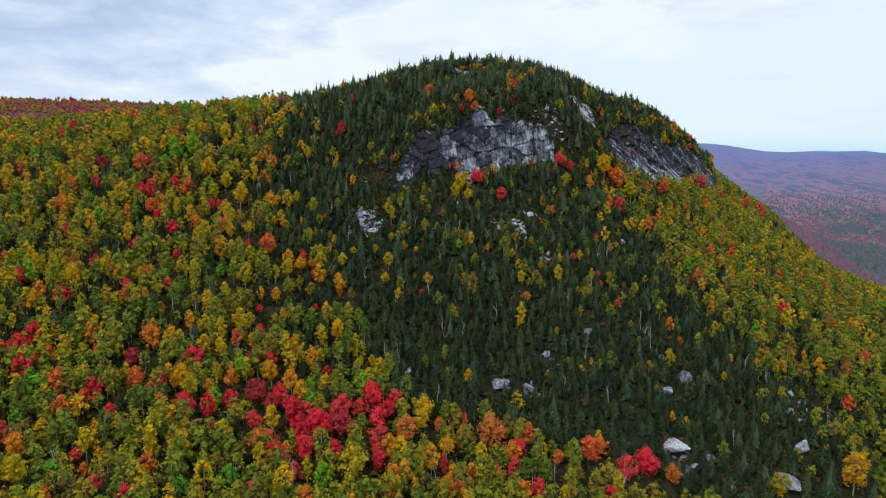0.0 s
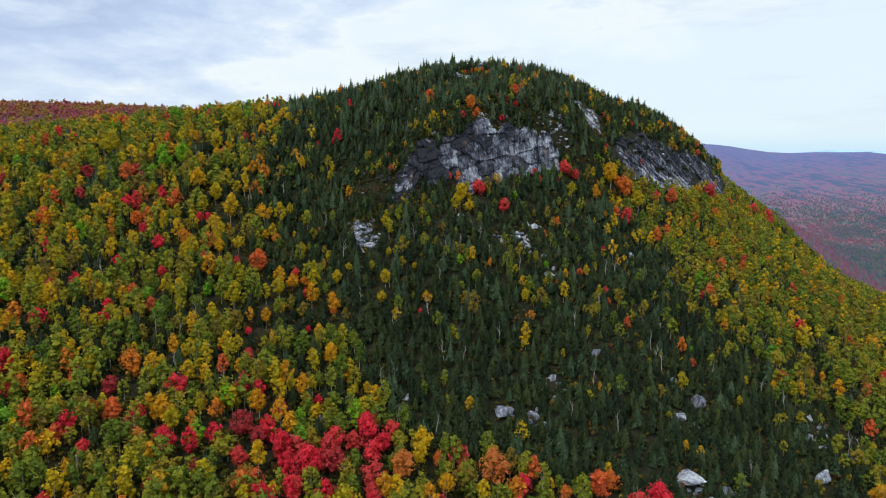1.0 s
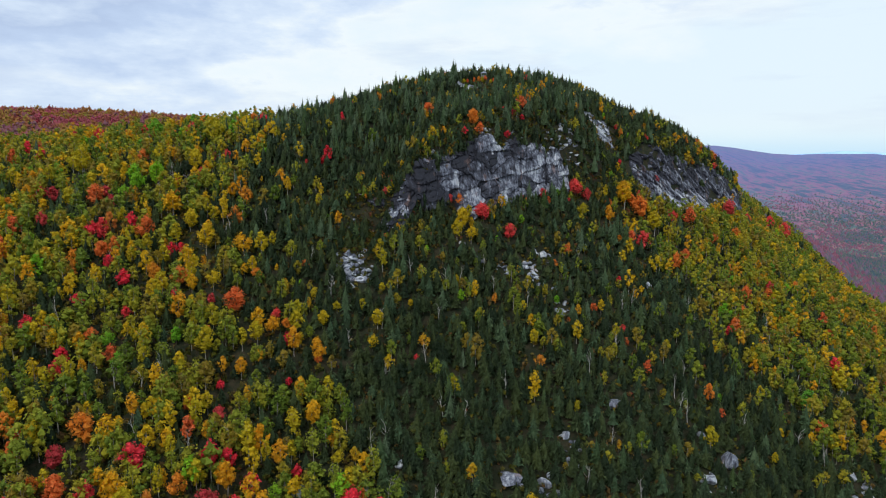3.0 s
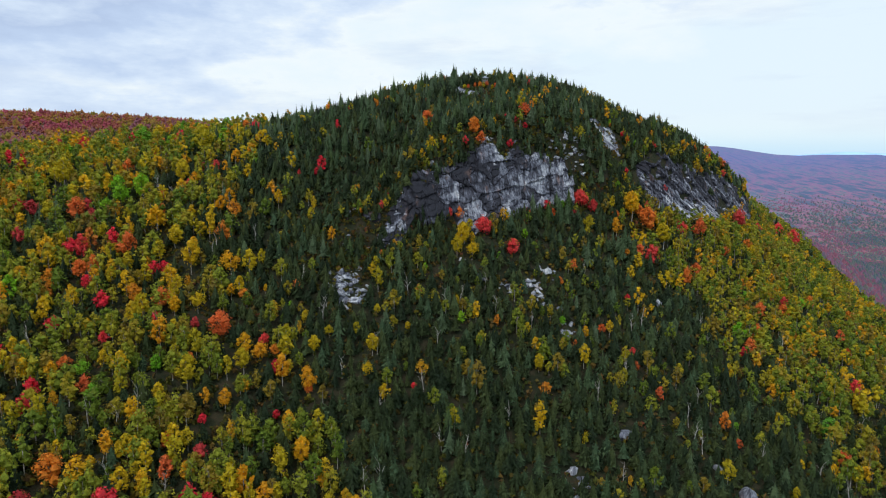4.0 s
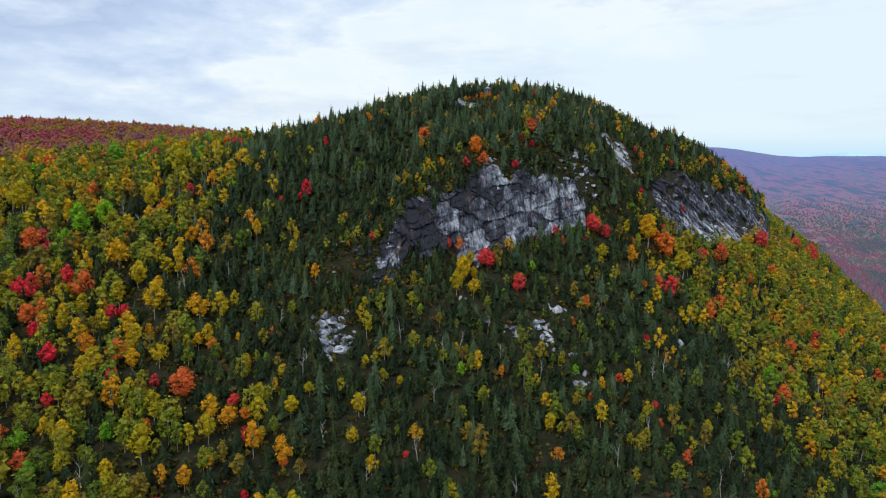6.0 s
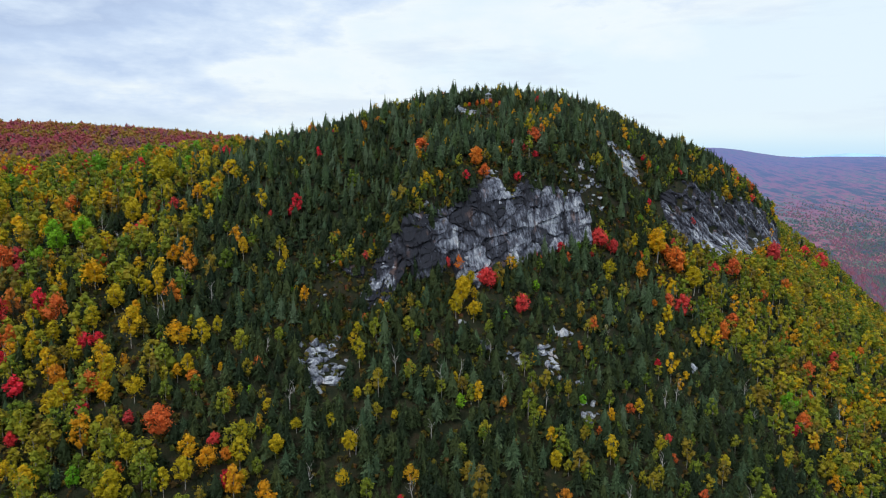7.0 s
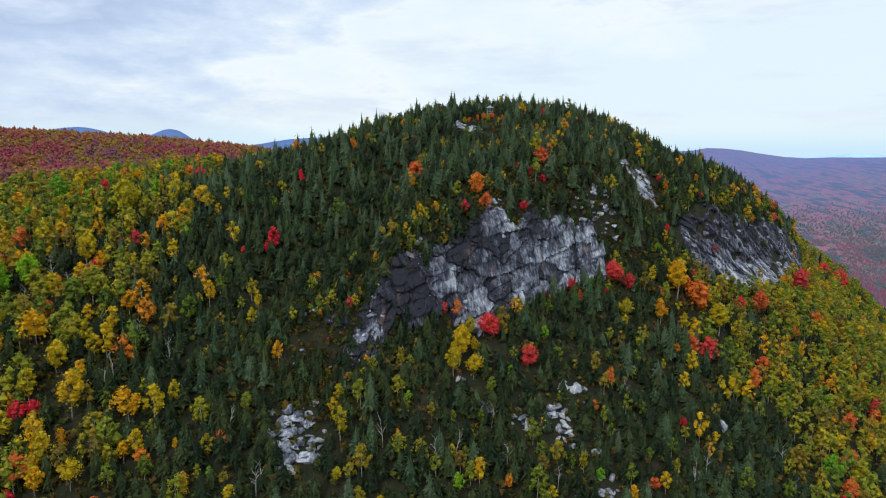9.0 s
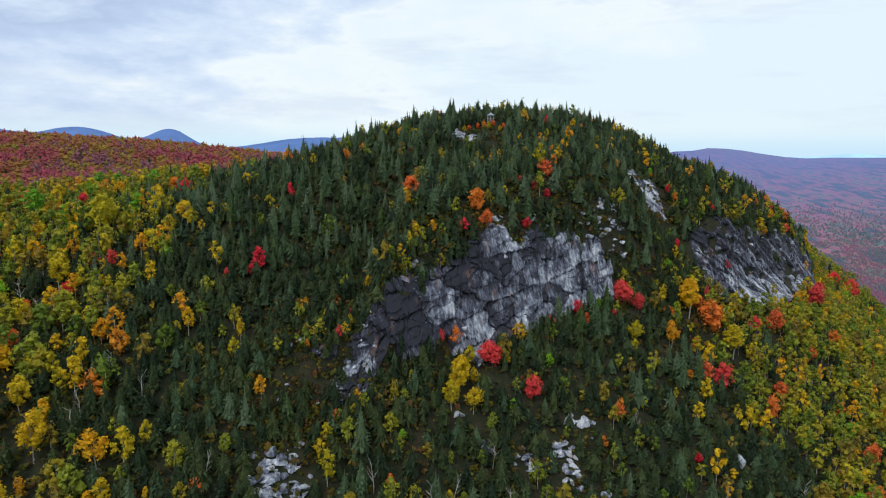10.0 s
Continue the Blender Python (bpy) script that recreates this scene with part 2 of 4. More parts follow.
def ease(a):
    a = np.clip(a, 0, 1)
    return a * a * (3 - 2 * a)


def bell(s):
    a = np.abs(s)
    return np.where(a < 1, (4 - 6 * a * a + 3 * a ** 3) / 6, np.where(a < 2, np.clip(2 - a, 0, 2) ** 3 / 6, 0))


CRAGS = (  # height, first and last x, fade in, fade out, y at x0, x0, slope in plan, depth, bench behind
    (23, -22, 104, 16, 45, 342, 20, 0.80, 18, 60),
    (22, 95, 234, 28, 9, 442, 148, 1.06, 24, 70),
    (7, -48, -6, 8, 8, 307, -31, 0.55, 10, 22),
    (3, 76, 110, 8, 8, 431, 90, 0.5, 14, 20),
)
FACES = (  # x, and from where to where up the step the rock lies bare
    ((-20, 0.05, 0.2), (-15, 0.0, 0.2), (-10, -0.06, 0.22), (-3, -0.13, 0.2), (4, -0.14, 0.22), (8, -0.24, 0.24), (12, -0.56, 0.32), (15, -0.6, 0.38), (20, -0.46, 0.42), (24, -0.42, 0.3), (28, -0.4, 0.16), (33, -0.38, 0.32), (40, -0.32, 0.22), (48, -0.27, 0.1), (55, -0.3, 0.1), (62, -0.31, -0.1), (67, -0.3, -0.22)),
    ((104, 0.3, 0.7), (112, -0.2, 0.52), (122, -0.55, 0.3), (136, -0.9, 0.13), (158, -1.1, 0.06), (189, -0.8, 0.26), (208, -0.7, 0.28), (225, -0.6, 0.3)),
    ((-41, -0.1, 0.35), (-36, -0.5, 0.55), (-31, -0.75, 0.6), (-27, -0.2, 0.45), (-22, -0.7, 0.5), (-17, -0.6, 0.45), (-11, -0.1, 0.4)),
    ((82, 0.0, 0.5), (87, -0.3, 0.6), (93, -0.6, 0.7), (99, -0.9, 0.8), (104, -0.5, 0.4)),
)


def crag_line(c, x):
    return c[5] + c[7] * (x - c[6])


def height(x, y):
    """The ground's height: a valley to the east, high woods to the west, the knob and its crags."""
    x, y = np.asarray(x, float), np.asarray(y, float)
    z = 45 + 190 * sigmoid((-x - 0.1 * (y - 400) + 60) / 110)
    z = z + 0.03 * np.maximum(y - 500, 0) * sigmoid((-x - 50) / 80) * np.exp(-np.maximum(y - 1100, 0) / 500)
    for h, xa, xb, fa, fb, y0, x0, k, w, back in CRAGS:
        d = y - (y0 + k * (x - x0))
        z = z + h * ease((x - xa) / fa) * ease((xb - x) / fb) * ease(d / w + 0.5) * (1 - ease((d - 15) / back))
    bu = bell((np.arcsinh(x / 150)[..., None] + 2.5) / 0.5 - np.arange(11))
    bv = bell((np.arcsinh((y - 300) / 200)[..., None] + 1.3) / 0.4 - np.arange(10))
    z = z + np.einsum("...j,ji,...i->...", bv, NETC, bu)
    # the far side of the valley climbs to a long wooded ridge
    d, b = np.hypot(x, y), np.degrees(np.arctan2(x, np.maximum(y, 1)))
    crest = 158 + 58 * np.exp(-((b - 21.8) / 3.8) ** 2) + 12 * np.exp(-((b - 31) / 2.5) ** 2) + 30 * np.exp(-((b - 45) / 6) ** 2) + 3 * np.sin(b * 2.1) + 2 * np.sin(b * 5.3 + 1)
    return z + crest * ease((d - 1900) / 2350) * (1 - ease((d - 4250) / 250)) * ease((b - 9) / 6) * (y > 0)


def ground_z(x, y):
    return float(height(x, y))


# ---- meshes ----
def raw_mesh(name, verts, tris, mats, index=None, tint=None, smooth=False):
    me = bpy.data.meshes.new(name)
    verts, tris = np.asarray(verts, np.float32), np.asarray(tris, np.int32)
    me.vertices.add(len(verts))
    me.vertices.foreach_set("co", verts.ravel())
    me.loops.add(tris.size)
    me.loops.foreach_set("vertex_index", tris.ravel())
    me.polygons.add(len(tris))
    me.polygons.foreach_set("loop_start", np.arange(len(tris), dtype=np.int32) * tris.shape[1])
    for m in mats:
        me.materials.append(m)
    if index is not None:
        me.polygons.foreach_set("material_index", np.asarray(index, np.int32))
    me.polygons.foreach_set("use_smooth", np.full(len(tris), smooth))
    me.update(calc_edges=True)
    if tint is not None:
        me.attributes.new("tint", "FLOAT", "POINT").data.foreach_set("value", np.asarray(tint, np.float32))
    return me


def part(name, me, parent, label=""):
    ob = new(name, me)
    ob.parent = parent
    if label:
        tagged(ob, label)
    return ob


def sheet(xs, ys):
    X, Y = np.meshgrid(xs, ys)
    nx, ny = len(xs), len(ys)
    i = (np.arange(ny - 1)[:, None] * nx + np.arange(nx - 1)).ravel()
    return X, Y, np.stack([i, i + 1, i + nx + 1, i + nx], 1)


def graded(a, b, step, lo, hi):
    mid = list(np.arange(a, b + 0.1, step))
    d, p = step, mid[-1]
    while p < hi:
        d *= 1.08
        p += d
        mid.append(min(p, hi))
    d, p = step, mid[0]
    while p > lo:
        d *= 1.10
        p -= d
        mid.insert(0, max(p, lo))
    return np.array(mid)


X, Y, Q = sheet(graded(-240, 320, 3.5, -4700, 4700), graded(110, 560, 3.5, -3000, 4700))
rough_ground = np.random.RandomState(3).normal(0, 0.25, X.shape)
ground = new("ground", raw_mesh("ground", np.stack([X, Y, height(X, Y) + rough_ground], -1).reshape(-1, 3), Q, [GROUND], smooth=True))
tagged(ground, "wooded mountain ground with brown leaf litter and moss", "ground", kind="structure")


# ---- far hills ----
def ridge_backdrop(name, label, a0, a1, dist, profile, mat, foot):
    """A long rounded hill range round the horizon, from bearing a0 to a1 in degrees (east of north)."""
    a = np.radians(np.linspace(a0, a1, 160))
    top = np.array([profile(math.degrees(b)) for b in a])
    rows = []
    for k, (dd, s) in enumerate(((-1400, 0.0), (-700, 0.5), (-260, 0.85), (0, 1.0), (60, 0.8), (100, 0.0))):
        r = dist + dd
        wob = np.array([noise.noise(Vector((b * 60, k * 2.3, 1.7))) for b in a]) * 9 * (s > 0.3) * (s < 1)
        rows.append(np.stack([r * np.sin(a), r * np.cos(a), foot + (top - foot) * s + wob], -1))
    V = np.concatenate(rows)
    n = len(a)
    i = (np.arange(5)[:, None] * n + np.arange(n - 1)).ravel()
    ob = new(name, raw_mesh(name, V, np.stack([i, i + 1, i + n + 1, i + n], 1), [mat], smooth=True))
    return tagged(ob, label, "hills", kind="structure")


def bumps(b, items, floor):
    return floor + sum(h * math.exp(-((b - c) / w) ** 2) for c, w, h in items) + 4 * noise.noise(Vector((b * 0.9, 3.1, 0)))


BLUE = far_hills("hazed_blue_hills", (0.075, 0.13, 0.28), 0.75)
PALE = far_hills("hazed_pale_hills", (0.30, 0.47, 0.70), 0.75)
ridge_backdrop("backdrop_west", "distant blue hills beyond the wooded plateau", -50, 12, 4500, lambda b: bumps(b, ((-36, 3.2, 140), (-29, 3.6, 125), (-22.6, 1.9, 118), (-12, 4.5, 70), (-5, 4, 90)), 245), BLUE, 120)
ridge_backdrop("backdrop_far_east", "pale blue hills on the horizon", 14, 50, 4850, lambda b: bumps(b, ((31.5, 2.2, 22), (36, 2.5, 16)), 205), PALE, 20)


# ---- trees ----
def tube(p0, p1, r0, r1, sides):
    p0, p1 = np.array(p0, float), np.array(p1, float)
    d = p1 - p0
    d /= np.linalg.norm(d)
    s = np.cross(d, (0.3, 0.9, 0.2))
    s /= np.linalg.norm(s)
    t = np.cross(d, s)
    a = np.arange(sides) * 2 * math.pi / sides
    ring = np.cos(a)[:, None] * s + np.sin(a)[:, None] * t
    V = np.concatenate([p0 + ring * r0, p1 + ring * r1])
    i = np.arange(sides)
    j = (i + 1) % sides
    return V, np.concatenate([np.stack([i, j, j + sides], 1), np.stack([i, j + sides, i + sides], 1)])


def joined(pieces):
    V, F, n = [], [], 0
    for v, f in pieces:
        V.append(v)
        F.append(f + n)
        n += len(v)
    return np.concatenate(V), np.concatenate(F)


def wood(rng, top, radius, limbs, sides=5, spread=2.2, bend=0.25):
    """A tapered trunk in three bends, with limbs."""
    p = [np.array((0, 0, -0.8))]
    for k in (0.35, 0.7, 1.0):
        p.append(np.array((rng.normal(0, bend * k), rng.normal(0, bend * k), top * k)))
    r = [radius, radius * 0.8, radius * 0.5, radius * 0.12]
    out = [tube(p[i], p[i + 1], r[i], r[i + 1], sides) for i in range(3)]
    for _ in range(limbs):
        k = rng.uniform(0.35, 0.85)
        i = 1 if k < 0.7 else 2
        s = p[i] + (p[i + 1] - p[i]) * rng.uniform(0, 1)
        a = rng.uniform(0, 6.28)
        e = s + np.array((math.cos(a) * spread * rng.uniform(0.5, 1), math.sin(a) * spread * rng.uniform(0.5, 1), spread * rng.uniform(0.5, 1.1)))
        out.append(tube(s, e, radius * 0.35, radius * 0.08, 3))
    return joined(out)


OCT_V = np.array(((1.0, 0, 0), (0, 1, 0), (-1, 0, 0), (0, -1, 0), (0, 0, 1), (0, 0, -1)))
OCT_F = np.array([(i, (i + 1) % 4, 4) for i in range(4)] + [((i + 1) % 4, i, 5) for i in range(4)])


def spruce_crown(rng, tall, wide, sprays, power):
    """A full tapering crown: a ragged inner body under many overlapping boughs that droop and turn up at the tips, with a thin leader."""
    start, sides = rng.uniform(0.03, 0.09), 5
    a = np.arange(sides) * math.tau / sides
    rings = [np.stack([np.cos(a + 0.6 * i) * r, np.sin(a + 0.6 * i) * r, np.full(sides, tall * (start + (0.95 - start) * f))], -1) for i, f in enumerate((0.05, 0.45)) for r in (wide * 0.66 * (1 - f) ** power * rng.uniform(0.75, 1.2, sides),)]
    body = np.concatenate(rings + [np.array([(0, 0, tall * 0.88)])])
    faces = [t for j in range(sides) for k in ((j + 1) % sides,) for t in ((j, k, sides + k), (j, sides + k, sides + j), (sides + j, sides + k, 2 * sides))]
    f = (1 - rng.uniform(0.0, 1.0, sprays) ** 0.60) * 0.95
    q = np.arange(sprays) * 2.39996 + rng.uniform(-0.6, 0.6, sprays)
    lop = 1 + 0.25 * np.sin(q + rng.uniform(0, 6)) * np.sin(5 * f + rng.uniform(0, 6))
    r = wide * ((1 - f) ** power * 0.95 + 0.07) * lop * rng.uniform(0.62, 1.18, sprays)
    z = tall * (start + (0.95 - start) * f) + rng.normal(0, 0.15, sprays)
    w = rng.uniform(0.28, 0.56, sprays) * (0.45 + 0.55 * (1 - f))
    out = np.stack([np.cos(q), np.sin(q), np.zeros(sprays)], -1)
    side = np.stack([-np.sin(q), np.cos(q), np.zeros(sprays)], -1) * w[:, None]
    up = np.array((0, 0, 1.0))
    mid = out * (r * 0.55)[:, None] + up * z[:, None]
    tip = out * r[:, None] + up * (z - rng.uniform(-0.20, 0.26, sprays) * r)[:, None]
    back = up * (0.20 * r * rng.uniform(0.4, 1.4, sprays) + 0.05)[:, None]
    roll = up * (rng.uniform(-0.5, 0.5, sprays) * w)[:, None]
    V = np.stack([mid - side + back + roll, tip, mid + side + back * 0.8 - roll], 1).reshape(-1, 3)
    leader = np.array([(-0.2, 0, tall * 0.80), (0.2, 0.04, tall * 0.80), (0, 0, tall * rng.uniform(0.98, 1.08)), (0, 0.22, tall * 0.80)])
    return joined([(V, np.arange(sprays * 3).reshape(-1, 3)), (body, np.array(faces)), (leader, np.array([(0, 1, 2), (1, 3, 2), (3, 0, 2)]))])


def leafy_crown(rng, low, top, wide, lobes, leaves, size, core=0.74, sparse=0.0):
    """An upright, uneven crown from low to top: lobes of many small leaf sprays about loose cores, smaller towards the crest."""
    pieces = []
    turn, lean = rng.uniform(0, 6.283), rng.normal(0, 0.10 * wide, 2)
    for i in range(lobes):
        f = (i + rng.uniform(0.1, 0.9)) / lobes
        ring = wide * max(0.0, math.sin(math.pi * min(1.0, 0.16 + 0.80 * f))) ** 0.8
        a = turn + i * 2.39996 + rng.uniform(-0.5, 0.5)
        r = wide * rng.uniform(0.28, 0.56) * (1.0 - 0.25 * f)
        off = max(0.0, ring - r * 0.7) * rng.uniform(0.5, 1.2)
        c = np.array((math.cos(a) * off + lean[0] * f, math.sin(a) * off + lean[1] * f, low + (top - low) * (0.10 + 0.78 * f)))
        s = np.array((r, r, r * rng.uniform(0.95, 1.4)))
        if core and rng.uniform() > sparse:
            pieces.append((c + OCT_V * s * core * 1.15 * rng.uniform(0.75, 1.15, (6, 1)), OCT_F))
        d = rng.normal(0, 1, (leaves, 3))
        d /= np.linalg.norm(d, axis=1)[:, None]
        d[:, 2] = np.abs(d[:, 2]) * np.where(rng.uniform(size=leaves) < 0.78, 1, -1)
        p = c + d * s * rng.uniform(0.70, 1.20, (leaves, 1))
        n = d + rng.normal(0, 0.45, (leaves, 3)) + (0, 0, 0.25)
        n /= np.linalg.norm(n, axis=1)[:, None]
        u = np.cross(n, rng.normal(0, 1, (leaves, 3)))
        u /= np.linalg.norm(u, axis=1)[:, None]
        v = np.cross(n, u)
        q = size * rng.uniform(0.55, 1.35, (leaves, 1))
        spray = np.stack([p - u * q - v * q * 0.5, p + u * q * 0.9 - v * q * 0.35 + n * q * 0.2, p + v * q], 1).reshape(-1, 3)
        pieces.append((spray, np.arange(leaves * 3).reshape(-1, 3)))
    return joined(pieces)


# crown and trunk of one tree; fine: "large" for the trees that stand out, True for single ones, "mid" and "low" for those of a stand
def make_kind(kind, seed, fine):
    rng = np.random.RandomState(seed)
    if kind in ("spruce", "pine"):
        tall, wide = (rng.uniform(5.6, 8.4), rng.uniform(2.1, 2.8)) if kind == "spruce" else (rng.uniform(9.0, 12.0), rng.uniform(2.2, 2.9))
        return spruce_crown(rng, tall, wide, {True: 170, "large": 170, "mid": 92, "low": 66}[fine], rng.choice((0.48, 0.6, 0.8))), wood(rng, tall * 0.9, 0.16, 0, 3, bend=0.05)
    low, top, w = {"birch": (2.6, 9.6, 2.6), "aspen": (2.2, 9.4, 3.0), "red": (1.9, 8.8, 2.9), "orange": (2.0, 8.8, 2.8), "green": (1.8, 9.0, 3.0), "plateau": (1.0, 9.0, 4.6)}[kind]
    w, top = w * rng.uniform(0.85, 1.2), top * rng.uniform(0.88, 1.12)
    lobes, leaves, size, sparse = {"large": (18, 36, 0.32, 0.35), True: (12, 20, 0.42, 0.3), "mid": (9, 14, 0.46, 0.25), "low": (7, 9, 0.62, 0.2)}[fine]
    if kind == "plateau":
        lobes, leaves, size, sparse = 6, 3, 0.7, 0.0
    crown = leafy_crown(rng, low, top, w, lobes, leaves, size, 0.74, sparse)
    small = fine in ("mid", "low")
    return crown, wood(rng, top * 0.88, 0.14 if kind == "birch" else 0.17, 1 if small else 5, 3 if small else 5, 1.7)


LEFT_EDGE = ((100, 300), (190, 150), (200, 60), (204, -14), (216, -28), (233, -40), (253, -52), (277, -71), (305, -87), (331, -92), (366, -94), (391, -106), (430, -108), (520, -120), (700, -120))
RIGHT_EDGE = ((100, 120), (190, 150), (203, 172), (215, 174), (235, 164), (258, 150), (279, 142), (299, 131), (318, 122), (340, 106), (357, 94), (374, 88), (390, 98), (410, 120), (440, 150), (520, 214), (600, 262), (700, 300))


def edge(line, y):
    return np.interp(y, [p[0] for p in line], [p[1] for p in line])


KINDS = ("spruce", "aspen", "birch", "orange", "red", "green", "pine")


def shares(x, y):
    """Shares of the kinds of tree at a place."""
    ragged = 24 * noise.noise(Vector((x * 0.03, y * 0.03, 3))) + 10 * noise.noise(Vector((x * 0.09, y * 0.09, 6)))
    l = x - edge(LEFT_EDGE, y) + ragged
    r = edge(RIGHT_EDGE, y) - x + ragged
    inside = float(np.clip(min(l / (22 if y < 280 else 44), r / 26) + 0.5, 0, 1))
    if y > 430 and x > 95:
        conifer = np.array((0.72, 0.14, 0.05, 0.012, 0.01, 0.0, 0.07))
    elif y > 345:
        conifer = np.array((0.66, 0.045, 0.03, 0.008, 0.006, 0.0, 0.25))
    elif y > 262:
        f = float(ease((x + 45) / 45))
        conifer = np.array((0.90, 0.03, 0.03, 0.003, 0.003, 0, 0.03)) * (1 - f) + np.array((0.72, 0.17, 0.05, 0.010, 0.004, 0.006, 0.03)) * f
    else:
        conifer = np.array((0.90, 0.05, 0.02, 0.0, 0.0, 0, 0.03))
    if x > 60:
        other = np.array((0.30 if y < 300 else 0.18, 0.62, 0.13, 0.012, 0.004, 0.01, 0))
    elif y < 207:
        other = np.array((0.02, 0.71, 0.14, 0.06, 0.06, 0.02, 0))
    elif y > 365:
        other = np.array((0.30, 0.44, 0.18, 0.02, 0.03, 0.02, 0.01))
    elif y > 300:
        other = np.array((0.38, 0.38, 0.19, 0.015, 0.02, 0.015, 0.01))
    else:
        other = np.array((0.27, 0.48, 0.20, 0.03, 0.02, 0.012, 0))
    return conifer * inside + other * (1 - inside)


# bare rock and scree: x, y, radius
BARE = ((-33, 285, 4.0), (-37, 287, 4.0), (-32, 291, 2.0), (-36, 312, 2.0), (-30, 307, 2.6), (-18, 313, 2.4), (36, 308, 2.8), (38, 303, 2.4), (43, 317, 3.0), (25, 303, 2.0), (48, 292, 2.4), (10, 427, 4.0), (10, 419, 4.0), (16, 426, 2.4), (62, 379, 2.6), (69, 383, 2.4), (20, 352, 3.0),
        (20, 223, 3.0), (32, 225, 1.8), (41, 240, 2.2), (61, 257, 2.0), (99, 249, 3.2), (89, 240, 2.4), (84, 217, 3.6), (98, 218, 2.2), (128, 217, 3.6), (141, 233, 3.2), (148, 254, 3.0))

SPECIAL = {  # trees that stand out by their colour, about the crags: x, y, radius of the crown
    "orange": ((14, 351, 3.4), (17, 348, 2.2), (-72, 259, 3.6), (-54, 256, 2.1), (7, 326, 2), (104, 378, 4.5), (101, 385, 2.6), (149, 349, 2.8), (-150, 316, 3.5), (-118, 326, 2), (-117, 291, 3.1), (-105, 270, 2.4), (-129, 280, 3), (139, 331, 2.4), (124, 363, 2.5), (-8, 393, 1.4), (137, 396, 3.4)),
    "red": ((18, 325, 3.5), (3, 324, 1.8), (29, 320, 2.6), (68, 370, 4.3), (74, 371, 2.7), (49, 357, 2), (178, 440, 5), (224, 512, 4.4), (308, 612, 5), (125, 390, 2.7), (122, 410, 1.9), (-100, 283, 1.9), (-127, 258, 2.4), (-108, 254, 2.1), (-125, 276, 1.9), (-95, 263, 1.9), (-58, 259, 2), (-49, 237, 1.1), (-9, 255, 1), (-69, 232, 1.7), (-109, 331, 2), (-190, 399, 3.3), (-136, 390, 3.6), (-56, 339, 1.4), (-63, 338, 1.2), (292, 610, 4.9), (40, 372, 1.3), (31, 375, 1.1)),
    "birch": ((8, 314, 3.6), (11, 323, 2.2), (-76, 283, 3.2), (-23, 277, 1.5), (-90, 314, 2.5), (-111, 303, 3.8), (-101, 295, 3.2), (-91, 284, 3.5), (-83, 268, 2.3), (-90, 266, 2.3), (-23, 263, 2.5), (-24, 255, 1.9), (-42, 259, 2.3), (-41, 246, 2.8), (-38, 266, 1.6), (96, 380, 4.8), (84, 363, 2.7), (69, 357, 2.6), (110, 372, 4.5), (34, 271, 2.2), (-6, 259, 1.9), (-12, 274, 1.3), (-64, 237, 2), (-58, 253, 2.4), (-62, 249, 2.8), (-77, 242, 3.5), (-114, 364, 5), (-114, 336, 3.8), (-170, 343, 4.2), (-130, 300, 2.3)),
    "pine": ((-39, 377, 3.6), (-28, 422, 3.6), (0, 345, 3.1), (22, 359, 3), (43, 375, 3.6), (31, 367, 2.6), (52, 376, 3.2), (-19, 404, 2.6), (-8, 409, 2.7), (-49, 296, 2.4), (-19, 386, 3.2), (43, 375, 3.6), (61, 394, 2.9), (23, 358, 2.8), (-45, 369, 2.6)),
    "green": ((-128, 328, 5), (-135, 323, 5), (-139, 319, 3), (46, 293, 1.8), (-88, 246, 2.3), (-109, 242, 2.4), (-156, 393, 5), (-102, 234, 2.5)),
}
MORE = {  # half way down
    "red": ((-54, 190, 3.1), (-59, 193, 3.5), (-78, 183, 3.4), (-119, 234, 2.6), (-103, 201, 2.5), (-66, 222, 2.3), (-99, 178, 2.3), (-33, 194, 3.1), (-23, 199, 3.8), (-27, 195, 3.1), (-18, 197, 2.6)),
    "orange": ((-99, 209, 3.3), (-97, 191, 3.5), (-69, 198, 2.3), (-48, 189, 1.7), (-41, 246, 1.8)),
    "birch": ((9, 318, 2.8), (6, 310, 2.6), (12, 311, 2.4), (-57, 201, 3), (-82, 192, 3.2), (-6, 198, 3.1), (-39, 225, 2.9), (-25, 217, 1.7), (-30, 215, 1.6)),
}
SUMMIT = {  # low bushes about the lookout
    "orange": ((14, 433, 1.2), (21, 438, 1.3), (25, 440, 1.2), (30, 441, 1.3), (18, 436, 1.0)),
    "birch": ((23, 436, 1.2), (12, 430, 1.1), (28, 437, 1.2)),
}
NEAREST = {  # at the foot of the slope
    "red": ((-57, 182, 2.8), (-46, 186, 4.1), (-39, 182, 3.6), (-21, 192, 3.4), (-30, 186, 3.3), (-40, 173, 2.8), (-19, 177, 3), (-41, 164, 2.7), (61, 198, 3.7), (70, 202, 4.3), (-34, 189, 3.4), (-89, 150, 2.1), (-99, 160, 2)),
    "orange": ((16, 194, 4.6), (22, 191, 2.9), (49, 200, 4.5), (79, 203, 2.6), (-12, 188, 3.5), (-112, 156, 3.7), (54, 205, 2.9), (38, 197, 2)),
    "birch": ((-106, 147, 3.5), (153, 220, 5), (-25, 166, 4.1), (-79, 190, 3.1), (-7, 194, 2.7), (1, 186, 2.4), (12, 186, 2.8)),
    "green": ((-68, 153, 2.7), (-57, 158, 3.4)),
}


